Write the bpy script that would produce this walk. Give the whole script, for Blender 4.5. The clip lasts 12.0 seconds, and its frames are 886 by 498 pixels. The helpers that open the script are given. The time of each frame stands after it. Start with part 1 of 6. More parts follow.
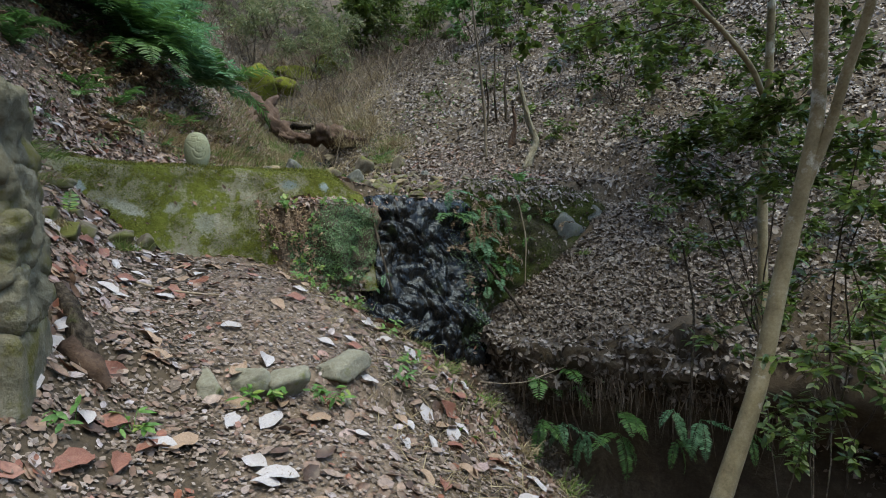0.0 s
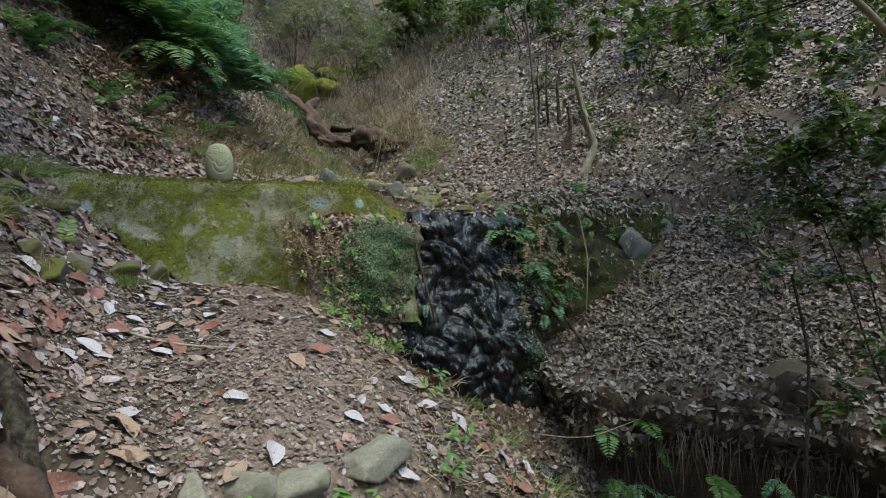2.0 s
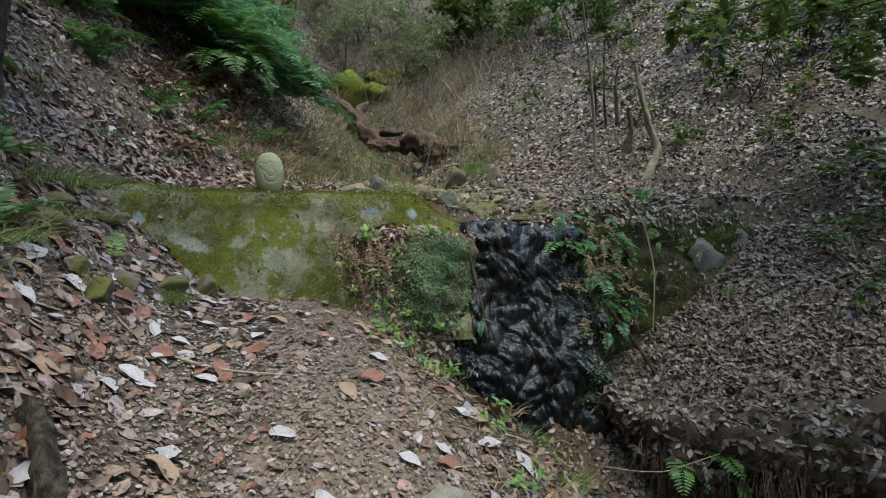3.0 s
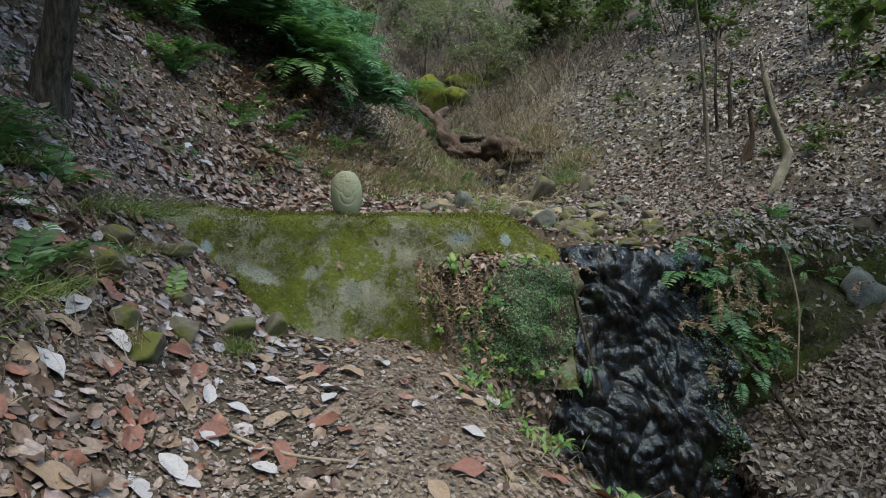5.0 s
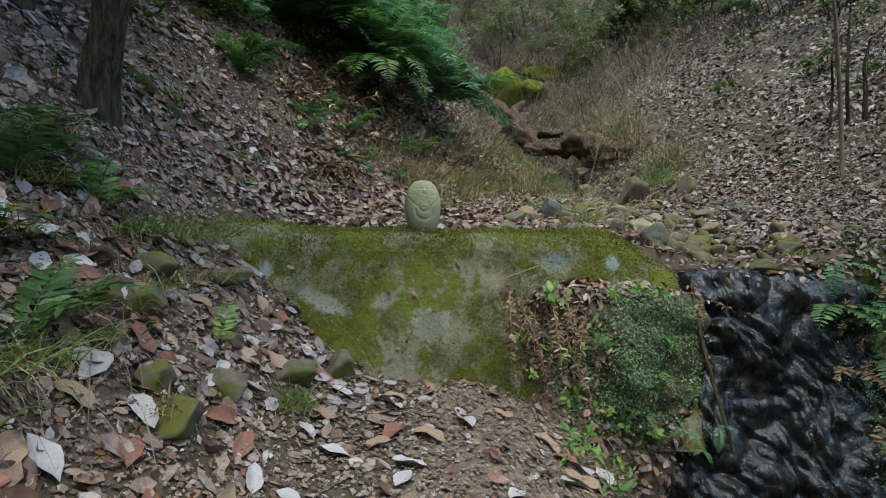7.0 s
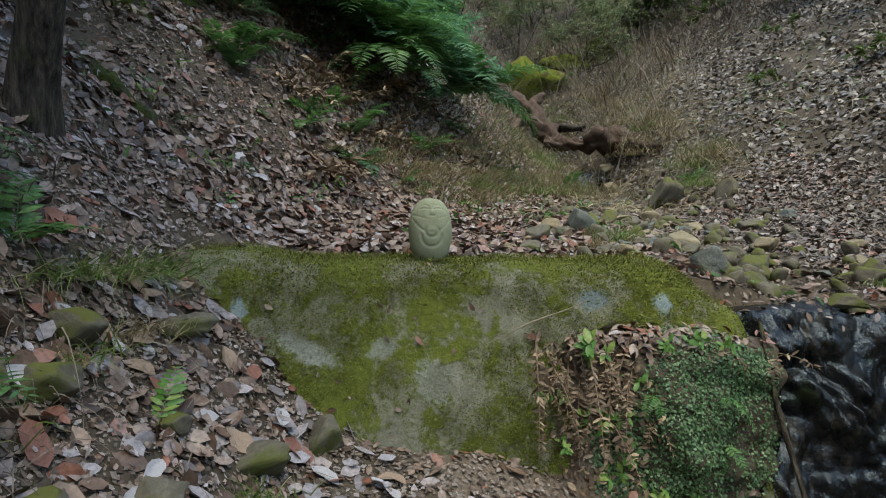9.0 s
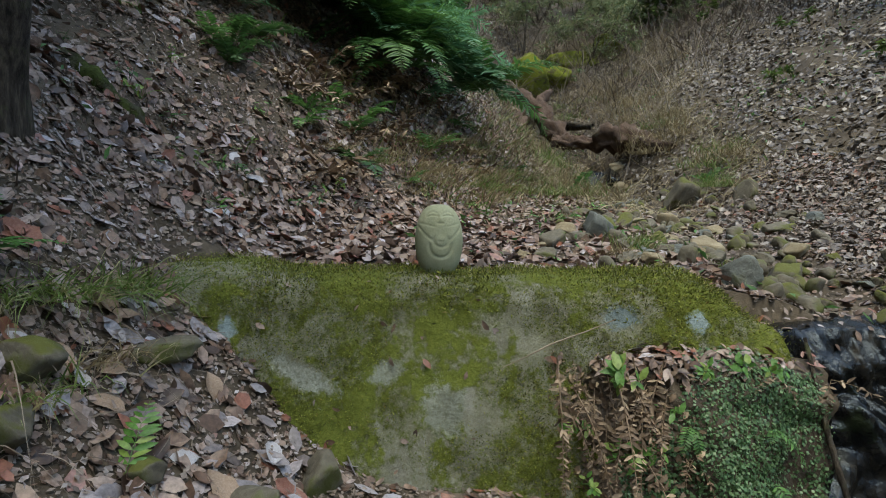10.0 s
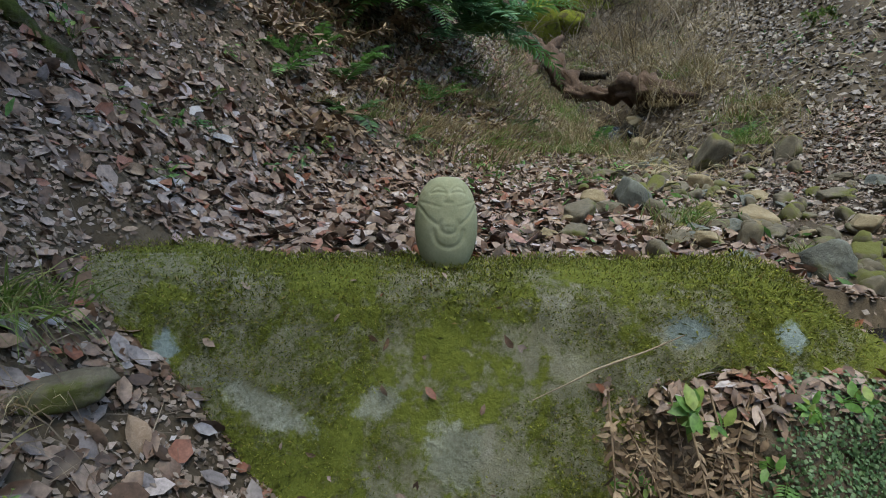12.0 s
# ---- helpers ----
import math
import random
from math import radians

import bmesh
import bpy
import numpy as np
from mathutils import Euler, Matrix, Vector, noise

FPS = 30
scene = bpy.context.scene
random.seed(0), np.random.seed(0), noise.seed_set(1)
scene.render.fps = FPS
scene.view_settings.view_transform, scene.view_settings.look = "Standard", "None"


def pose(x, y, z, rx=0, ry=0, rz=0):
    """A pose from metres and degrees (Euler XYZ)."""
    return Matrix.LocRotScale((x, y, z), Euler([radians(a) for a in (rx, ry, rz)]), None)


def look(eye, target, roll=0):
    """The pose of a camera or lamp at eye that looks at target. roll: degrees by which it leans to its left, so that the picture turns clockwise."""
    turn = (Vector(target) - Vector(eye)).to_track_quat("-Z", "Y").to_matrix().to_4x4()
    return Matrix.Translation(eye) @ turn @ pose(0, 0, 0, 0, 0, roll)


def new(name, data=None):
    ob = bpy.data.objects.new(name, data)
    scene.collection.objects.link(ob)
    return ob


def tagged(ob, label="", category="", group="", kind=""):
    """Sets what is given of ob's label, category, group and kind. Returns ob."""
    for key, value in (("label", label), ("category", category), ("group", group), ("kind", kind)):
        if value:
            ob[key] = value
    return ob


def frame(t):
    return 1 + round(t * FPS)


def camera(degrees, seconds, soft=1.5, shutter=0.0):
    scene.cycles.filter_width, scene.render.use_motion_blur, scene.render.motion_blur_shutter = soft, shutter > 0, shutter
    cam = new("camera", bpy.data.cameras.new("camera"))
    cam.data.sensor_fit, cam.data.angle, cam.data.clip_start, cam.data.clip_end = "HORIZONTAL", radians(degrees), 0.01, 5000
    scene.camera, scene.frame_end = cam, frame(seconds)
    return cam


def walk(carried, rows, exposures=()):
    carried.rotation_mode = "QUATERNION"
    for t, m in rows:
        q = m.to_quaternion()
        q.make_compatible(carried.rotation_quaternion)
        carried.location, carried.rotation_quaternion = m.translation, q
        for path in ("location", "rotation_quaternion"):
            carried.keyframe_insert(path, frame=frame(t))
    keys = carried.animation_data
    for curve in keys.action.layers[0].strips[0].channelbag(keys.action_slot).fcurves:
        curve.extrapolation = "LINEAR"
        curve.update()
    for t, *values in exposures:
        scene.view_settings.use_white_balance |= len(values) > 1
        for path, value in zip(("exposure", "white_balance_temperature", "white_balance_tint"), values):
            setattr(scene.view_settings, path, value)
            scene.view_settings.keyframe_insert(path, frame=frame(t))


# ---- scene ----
cam = camera(77.3, 12.0, soft=1.0)
PATH = [
    (0, (-0.01, -0.084, 1.513), (0.88, 1.704, 1.403), -0.2),
    (0.5, (0.052, 0.113, 1.555), (0.926, 1.908, 1.441), -0.1),
    (1, (0.112, 0.283, 1.597), (0.964, 2.088, 1.48), -0.1),
    (1.5, (0.185, 0.456, 1.645), (1.002, 2.278, 1.53), -0.2),
    (2, (0.241, 0.618, 1.713), (0.995, 2.467, 1.598), -0.2),
    (2.5, (0.26, 0.762, 1.757), (0.935, 2.641, 1.646), -0.1),
    (3, (0.263, 0.905, 1.79), (0.861, 2.811, 1.683), -0.1),
    (3.5, (0.249, 1.071, 1.863), (0.769, 2.999, 1.757), 0.1),
    (3.7, (0.251, 1.145, 1.897), (0.743, 3.081, 1.787), 0.3),
    (5.3, (0.306, 1.655, 2.003), (0.599, 3.63, 1.903), -0.0),
    (5.5, (0.314, 1.721, 2.03), (0.577, 3.7, 1.923), 0.1),
    (6, (0.302, 1.871, 2.061), (0.495, 3.859, 1.952), 0.2),
    (6.5, (0.277, 2.029, 2.085), (0.41, 4.021, 1.973), 0.2),
    (7, (0.246, 2.197, 2.126), (0.335, 4.191, 2.006), 0.3),
    (7.2, (0.244, 2.255, 2.15), (0.318, 4.25, 2.025), 0.3),
    (8.8, (0.29, 2.777, 2.297), (0.326, 4.771, 2.143), 0.5),
    (9, (0.294, 2.833, 2.317), (0.327, 4.827, 2.161), 0.4),
    (9.5, (0.279, 2.963, 2.355), (0.307, 4.956, 2.195), 0.5),
    (10, (0.267, 3.114, 2.359), (0.287, 5.108, 2.196), 0.4),
    (10.5, (0.231, 3.299, 2.378), (0.249, 5.291, 2.199), 0.4),
    (11, (0.229, 3.47, 2.395), (0.243, 5.458, 2.177), 0.5),
    (11.5, (0.229, 3.615, 2.415), (0.241, 5.596, 2.142), 0.4),
    (12, (0.249, 3.769, 2.428), (0.262, 5.741, 2.1), 0.4),
]
walk(cam, [(t, look(eye, target, roll)) for t, eye, target, roll in PATH], [(0, 1.76, 6750, 1), (6, 1.66, 6750, 0), (12, 1.6, 6750, 0)])

# ---- world and light ----
world = bpy.data.worlds.new("world")
scene.world = world
world.use_nodes = True
wt = world.node_tree
sky = wt.nodes.new("ShaderNodeTexSky")
sky.sky_type, sky.sun_disc = "NISHITA", False
sky.sun_elevation, sky.sun_rotation = radians(73), radians(166)
wt.links.new(sky.outputs[0], wt.nodes["Background"].inputs[0])
wt.nodes["Background"].inputs[1].default_value = 0.15
sun = new("sun", bpy.data.lights.new("sun", "SUN"))
sun.data.energy, sun.data.angle, sun.data.color = 1.15, radians(40), (1.0, 0.93, 0.8)
sun.matrix_basis = look((0.6, -2.4, 8), (0, 0, 0))

# ---- materials ----


def material(name, rough=0.8, spec=0.3):
    m = bpy.data.materials.new(name)
    m.use_nodes = True
    b = m.node_tree.nodes["Principled BSDF"]
    b.inputs["Roughness"].default_value = rough
    b.inputs["Specular IOR Level"].default_value = spec
    return m, m.node_tree, b


def node(t, kind, ins=(), **props):
    n = t.nodes.new(kind)
    for k, v in props.items():
        setattr(n, k, v)
    for k, v in ins:
        if isinstance(v, bpy.types.NodeSocket):
            t.links.new(v, n.inputs[k])
        else:
            n.inputs[k].default_value = v
    return n


def ramp(t, fac, stops):
    n = node(t, "ShaderNodeValToRGB", [(0, fac)])
    e = n.color_ramp.elements
    while len(e) < len(stops):
        e.new(0.5)
    for el, (p, c) in zip(e, stops):
        el.position, el.color = p, (*c, 1)
    return n.outputs[0]


def noise_tex(t, scale, detail=6, rough=0.6, coord=None):
    if coord is None:
        coord = node(t, "ShaderNodeTexCoord").outputs["Object"]
    return node(t, "ShaderNodeTexNoise", [("Vector", coord), ("Scale", scale), ("Detail", detail), ("Roughness", rough)]).outputs[0]


def mix(t, fac, a, b, blend="MIX"):
    n = node(t, "ShaderNodeMix", data_type="RGBA", blend_type=blend)
    for k, v in ((0, fac), (6, a), (7, b)):
        if isinstance(v, bpy.types.NodeSocket):
            t.links.new(v, n.inputs[k])
        else:
            n.inputs[k].default_value = v if k == 0 else (*v, 1)
    return n.outputs[2]


def bump(t, b, height, strength, dist):
    n = node(t, "ShaderNodeBump", [("Height", height), ("Strength", strength), ("Distance", dist)])
    t.links.new(n.outputs[0], b.inputs["Normal"])


def stone_like(name, stops, patch, patch_at, scale=6.0, rough=0.85, relief=0.02, spec=0.3):
    """Mineral surface: two scales of colour, a second colour in patches, fine relief."""
    m, t, b = material(name, rough, spec)
    big, fine = noise_tex(t, scale, 4), noise_tex(t, scale * 9, 8, 0.7)
    both = mix(t, 0.45, big, fine)
    col = ramp(t, both, stops)
    where = ramp(t, noise_tex(t, scale * 0.55, 7, 0.7), [(patch_at, (0, 0, 0)), (patch_at + 0.09, (1, 1, 1))])
    t.links.new(mix(t, where, col, patch), b.inputs["Base Color"])
    bump(t, b, both, 0.8, relief)
    return m


def leaf_like(name, stops, rough=0.5, through_light=0.0, spec=0.4, mottle=60):
    """Leaves: each one its own tone along the stops, with fine mottling."""
    m, t, b = material(name, rough, spec)
    pick = node(t, "ShaderNodeNewGeometry").outputs["Random Per Island"]
    col = ramp(t, pick, stops)
    dark = ramp(t, noise_tex(t, mottle, 3), [(0.3, (0.55, 0.55, 0.55)), (0.65, (1.1, 1.1, 1.1))])
    col = mix(t, 1.0, col, dark, "MULTIPLY")
    t.links.new(col, b.inputs["Base Color"])
    if through_light:
        tr = node(t, "ShaderNodeBsdfTranslucent", [(0, col)])
        mx = node(t, "ShaderNodeMixShader", [(0, through_light), (1, b.outputs[0]), (2, tr.outputs[0])])
        t.links.new(mx.outputs[0], t.nodes["Material Output"].inputs[0])
    return m


SOIL = stone_like("soil", [(0.3, (0.03, 0.023, 0.015)), (0.5, (0.065, 0.05, 0.034)), (0.7, (0.13, 0.105, 0.075))], (0.05, 0.038, 0.025), 0.55, 3.0, 0.95, 0.03)


# the trodden strip of the path: paler dusty earth with a frayed edge
t = SOIL.node_tree
b = t.nodes["Principled BSDF"]
place = node(t, "ShaderNodeSeparateXYZ", [(0, node(t, "ShaderNodeTexCoord").outputs["Object"])])
off = node(t, "ShaderNodeMath", [(0, place.outputs[0]), (1, 0.65)], operation="SUBTRACT").outputs[0]
off = node(t, "ShaderNodeMath", [(0, off)], operation="ABSOLUTE").outputs[0]
off = node(t, "ShaderNodeMath", [(0, noise_tex(t, 4, 6, 0.7)), (1, off)], operation="ADD").outputs[0]
strip = ramp(t, off, [(0.9, (1, 1, 1)), (1.0, (0, 0, 0))])
near = ramp(t, node(t, "ShaderNodeMath", [(0, place.outputs[1]), (1, 10.0)], operation="DIVIDE").outputs[0], [(0.52, (1, 1, 1)), (0.56, (0, 0, 0))])
strip = mix(t, 1.0, strip, near, "MULTIPLY")
dust = ramp(t, noise_tex(t, 40, 8, 0.75), [(0.3, (0.075, 0.056, 0.04)), (0.5, (0.15, 0.115, 0.085)), (0.7, (0.23, 0.185, 0.145))])
old = b.inputs["Base Color"].links[0].from_socket
t.links.new(mix(t, strip, old, dust), b.inputs["Base Color"])


def mossy_wall(name, bare, green, cover):
    """Old concrete under moss: broad growth with ragged edges, thin film, pale lichen spots."""
    m, t, b = material(name, 0.95, 0.15)
    fine = noise_tex(t, 38, 9, 0.8)
    base = ramp(t, mix(t, 0.5, noise_tex(t, 5, 6, 0.7), fine), [(0.35, bare[0]), (0.5, bare[1]), (0.68, bare[2])])
    spots = ramp(t, noise_tex(t, 11, 5, 0.7), [(0.66, (0, 0, 0)), (0.72, (1, 1, 1))])
    base = mix(t, spots, base, (0.4, 0.42, 0.38))
    film = ramp(t, noise_tex(t, 4, 8, 0.8), [(0.3, (0, 0, 0)), (0.7, (0.75, 0.75, 0.75))])
    base = mix(t, film, base, tuple(0.35 * p + 0.65 * q for p, q in zip(bare[1], green[2])))
    moss = ramp(t, mix(t, 0.4, noise_tex(t, 30, 6, 0.8), fine), [(0.3, green[0]), (0.5, green[1]), (0.7, green[2])])
    grow = mix(t, 0.35, noise_tex(t, 2.6, 5, 0.65), noise_tex(t, 22, 6, 0.8))
    where = ramp(t, grow, [(cover, (0, 0, 0)), (cover + 0.06, (1, 1, 1))])
    t.links.new(mix(t, where, base, moss), b.inputs["Base Color"])
    bump(t, b, mix(t, where, fine, mix(t, 0.5, noise_tex(t, 60, 4, 0.7), (1, 1, 1))), 1.0, 0.02)
    return m


MOSSY = mossy_wall("mossy_concrete", [(0.13, 0.125, 0.095), (0.26, 0.25, 0.2), (0.42, 0.41, 0.36)], [(0.05, 0.06, 0.012), (0.108, 0.125, 0.022), (0.175, 0.19, 0.04)], 0.455)
# crusts of pale lichen on the wall: centre (x, z), half length, half height, slope
CRUSTS = [(-0.33, 1.62, 0.2, 0.06, -0.42), (0.3, 1.48, 0.11, 0.12, 0.0), (-0.67, 1.79, 0.045, 0.07, 0.0), (1.44, 1.84, 0.06, 0.05, 0.0), (1.1, 1.85, 0.1, 0.06, 0.0), (0.05, 1.62, 0.08, 0.06, 0.2)]
mt = MOSSY.node_tree
mb = mt.nodes["Principled BSDF"]
axes = node(mt, "ShaderNodeSeparateXYZ", [(0, node(mt, "ShaderNodeTexCoord").outputs["Object"])])
fray = noise_tex(mt, 26, 6, 0.75)


def calc(op, p, q):
    return node(mt, "ShaderNodeMath", [(0, p), (1, q)], operation=op).outputs[0]


for k, (px, pz, a, b, slope) in enumerate(CRUSTS):
    dx = calc("SUBTRACT", axes.outputs[0], px)
    dz = calc("SUBTRACT", calc("SUBTRACT", axes.outputs[2], pz), calc("MULTIPLY", dx, slope))
    u, v = calc("DIVIDE", dx, a), calc("DIVIDE", dz, b)
    far = calc("SQRT", calc("ADD", calc("MULTIPLY", u, u), calc("MULTIPLY", v, v)), 0.0)
    where = ramp(mt, calc("ADD", far, calc("MULTIPLY", calc("SUBTRACT", fray, 0.5), 2.2)), [(0.6, (1, 1, 1)), (0.98, (0, 0, 0))])
    tone = ramp(mt, noise_tex(mt, 60, 6, 0.8), [(0.35, (0.17, 0.18, 0.12) if k in (0, 1, 5) else (0.15, 0.19, 0.18)), (0.6, (0.37, 0.38, 0.32) if k == 0 else (0.27, 0.28, 0.22) if k in (1, 5) else (0.23, 0.28, 0.28))])
    old = mb.inputs["Base Color"].links[0].from_socket
    mt.links.new(mix(mt, where, old, tone), mb.inputs["Base Color"])
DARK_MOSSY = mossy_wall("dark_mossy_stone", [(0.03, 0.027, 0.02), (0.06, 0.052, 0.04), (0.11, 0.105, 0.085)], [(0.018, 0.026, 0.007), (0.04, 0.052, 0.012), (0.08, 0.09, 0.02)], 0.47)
ROCK = stone_like("rock", [(0.3, (0.05, 0.045, 0.033)), (0.5, (0.115, 0.1, 0.072)), (0.7, (0.22, 0.2, 0.155))], (0.075, 0.08, 0.02), 0.5, 5.0, 0.85, 0.02)
STATUE = stone_like("statue_stone", [(0.3, (0.19, 0.2, 0.12)), (0.5, (0.255, 0.265, 0.165)), (0.7, (0.33, 0.34, 0.23))], (0.2, 0.22, 0.11), 0.6, 12.0, 0.9, 0.004)
m, t, b = material("wet_rock", 0.2, 0.42)
co = node(t, "ShaderNodeMapping", [(0, node(t, "ShaderNodeTexCoord").outputs["Object"]), ("Scale", (1.0, 0.8, 0.55))]).outputs[0]
grain, runs, broad = noise_tex(t, 60, 3, 0.6), noise_tex(t, 24, 5, 0.65, co), noise_tex(t, 5, 6, 0.7)
col = ramp(t, mix(t, 0.5, runs, broad), [(0.32, (0.003, 0.003, 0.003)), (0.5, (0.009, 0.009, 0.009)), (0.6, (0.025, 0.022, 0.016)), (0.72, (0.07, 0.048, 0.025))])
slime = ramp(t, noise_tex(t, 3.2, 5, 0.7), [(0.56, (0, 0, 0)), (0.66, (0.8, 0.8, 0.8))])
t.links.new(mix(t, slime, col, (0.02, 0.028, 0.012)), b.inputs["Base Color"])
t.links.new(ramp(t, broad, [(0.42, (0.1, 0.1, 0.1)), (0.56, (0.18, 0.18, 0.18)), (0.68, (0.45, 0.45, 0.45))]), b.inputs["Roughness"])
# blue of the mirrored sky is put into the specular colour
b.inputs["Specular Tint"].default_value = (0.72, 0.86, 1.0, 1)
bump(t, b, mix(t, 0.6, runs, grain), 1.0, 0.012)
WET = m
MOSS = stone_like("moss", [(0.3, (0.04, 0.048, 0.008)), (0.5, (0.105, 0.115, 0.015)), (0.7, (0.19, 0.2, 0.03))], (0.05, 0.045, 0.018), 0.52, 7.0, 1.0, 0.02, 0.1)
BARK = stone_like("bark", [(0.3, (0.06, 0.05, 0.035)), (0.5, (0.13, 0.11, 0.08)), (0.7, (0.22, 0.195, 0.145))], (0.2, 0.2, 0.17), 0.66, 9.0, 0.9, 0.01)
m, t, b = material("dark_bark", 0.9, 0.2)
co = node(t, "ShaderNodeMapping", [(0, node(t, "ShaderNodeTexCoord").outputs["Object"]), ("Scale", (1.0, 1.0, 0.16))]).outputs[0]
plates, dust = noise_tex(t, 34, 6, 0.7, co), noise_tex(t, 9, 6, 0.7)
col = ramp(t, plates, [(0.36, (0.018, 0.014, 0.01)), (0.5, (0.06, 0.048, 0.036)), (0.66, (0.14, 0.115, 0.085))])
t.links.new(mix(t, ramp(t, dust, [(0.55, (0, 0, 0)), (0.68, (0.7, 0.7, 0.7))]), col, (0.075, 0.085, 0.03)), b.inputs["Base Color"])
bump(t, b, plates, 1.0, 0.05)
DARK_BARK = m
LITTER = leaf_like("dead_leaf", [(0.0, (0.055, 0.033, 0.022)), (0.25, (0.145, 0.088, 0.06)), (0.5, (0.24, 0.165, 0.12)), (0.78, (0.27, 0.205, 0.17)), (0.9, (0.37, 0.33, 0.335)), (0.94, (0.24, 0.1, 0.06)), (1.0, (0.2, 0.08, 0.05))], 0.45)
RED_CRUMB = leaf_like("red_crumb", [(0.0, (0.05, 0.032, 0.022)), (0.5, (0.15, 0.095, 0.068)), (0.85, (0.27, 0.19, 0.15)), (1.0, (0.44, 0.4, 0.4))], 0.55)
CRUMB = leaf_like("leaf_crumb", [(0.0, (0.07, 0.05, 0.036)), (0.4, (0.165, 0.125, 0.095)), (0.8, (0.24, 0.19, 0.155)), (1.0, (0.31, 0.27, 0.25))], 0.6)
GREEN = leaf_like("green_leaf", [(0.0, (0.045, 0.075, 0.016)), (0.5, (0.08, 0.135, 0.027)), (1.0, (0.15, 0.21, 0.045))], 0.35, 0.4)
FERN = leaf_like("fern_leaf", [(0.0, (0.05, 0.12, 0.03)), (0.5, (0.09, 0.2, 0.05)), (1.0, (0.14, 0.28, 0.075))], 0.5, 0.35)

PALE_LITTER = leaf_like("pale_litter", [(0.0, (0.14, 0.11, 0.1)), (0.5, (0.24, 0.215, 0.22)), (1.0, (0.33, 0.31, 0.325))], 0.5)
OAK = leaf_like("oak_litter", [(0.0, (0.045, 0.033, 0.025)), (0.35, (0.115, 0.09, 0.068)), (0.7, (0.2, 0.165, 0.135)), (1.0, (0.31, 0.275, 0.245))], 0.42)
TWIG = leaf_like("twig_wood", [(0.0, (0.07, 0.05, 0.035)), (1.0, (0.25, 0.2, 0.15))], 0.7)
STRAW = leaf_like("dry_grass", [(0.0, (0.16, 0.12, 0.06)), (0.5, (0.28, 0.22, 0.12)), (1.0, (0.42, 0.36, 0.22))], 0.6, 0.2)
PALE = stone_like("pale_leaf", [(0.3, (0.27, 0.25, 0.25)), (0.5, (0.38, 0.36, 0.365)), (0.7, (0.47, 0.45, 0.455))], (0.24, 0.2, 0.18), 0.58, 20.0, 0.5, 0.004)
RUST = stone_like("rust_leaf", [(0.3, (0.12, 0.05, 0.035)), (0.5, (0.2, 0.09, 0.065)), (0.7, (0.27, 0.14, 0.1))], (0.2, 0.12, 0.08), 0.6, 20.0, 0.45, 0.004)
TAN = stone_like("tan_leaf", [(0.3, (0.18, 0.12, 0.08)), (0.5, (0.27, 0.19, 0.13)), (0.7, (0.36, 0.27, 0.2))], (0.13, 0.09, 0.06), 0.6, 20.0, 0.45, 0.004)
GRASS = leaf_like("grass_blade", [(0.0, (0.09, 0.15, 0.03)), (0.6, (0.17, 0.25, 0.055)), (1.0, (0.36, 0.32, 0.17))], 0.5, 0.3)
DEAD_FERN = leaf_like("dead_fern", [(0.0, (0.08, 0.05, 0.03)), (0.5, (0.19, 0.13, 0.08)), (1.0, (0.36, 0.265, 0.17))], 0.7)
BLUE_FERN = leaf_like("shade_fern", [(0.0, (0.07, 0.16, 0.075)), (0.5, (0.12, 0.27, 0.13)), (1.0, (0.19, 0.37, 0.19))], 0.5, 0.4)
NEAR_FERN = leaf_like("bank_fern", [(0.0, (0.03, 0.075, 0.02)), (0.5, (0.05, 0.12, 0.035)), (1.0, (0.085, 0.17, 0.05))], 0.5, 0.3)
BRIGHT = leaf_like("bright_leaf", [(0.0, (0.07, 0.17, 0.03)), (0.6, (0.12, 0.25, 0.05)), (1.0, (0.22, 0.29, 0.06))], 0.45, 0.3)
LIVERWORT = leaf_like("liverwort", [(0.0, (0.04, 0.085, 0.03)), (0.5, (0.1, 0.185, 0.075)), (1.0, (0.19, 0.29, 0.14))], 0.4, 0.2)
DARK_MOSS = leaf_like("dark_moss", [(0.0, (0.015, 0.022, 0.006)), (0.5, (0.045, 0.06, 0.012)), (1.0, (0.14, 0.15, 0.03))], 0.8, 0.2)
MOSS_BLADE = leaf_like("moss_blade", [(0.0, (0.05, 0.06, 0.01)), (0.4, (0.12, 0.14, 0.022)), (0.85, (0.27, 0.29, 0.045)), (1.0, (0.2, 0.15, 0.05))], 0.8, 0.25)
RED_BARK = stone_like("rotten_wood", [(0.3, (0.03, 0.02, 0.014)), (0.5, (0.075, 0.048, 0.034)), (0.7, (0.15, 0.1, 0.07))], (0.1, 0.08, 0.04), 0.6, 7.0, 0.9, 0.04)
PALE_BARK = stone_like("bleached_wood", [(0.3, (0.1, 0.09, 0.06)), (0.5, (0.2, 0.185, 0.13)), (0.7, (0.31, 0.29, 0.215))], (0.12, 0.12, 0.05), 0.62, 8.0, 0.85, 0.03)
TWIG_BARK = stone_like("dry_twig", [(0.3, (0.16, 0.12, 0.08)), (0.5, (0.26, 0.21, 0.15)), (0.7, (0.36, 0.3, 0.22))], (0.2, 0.16, 0.1), 0.6, 20.0, 0.8, 0.004)
SMOOTH_BARK = stone_like("smooth_bark", [(0.3, (0.1, 0.08, 0.045)), (0.5, (0.2, 0.17, 0.1)), (0.7, (0.31, 0.275, 0.185))], (0.45, 0.45, 0.4), 0.57, 7.0, 0.8, 0.01)
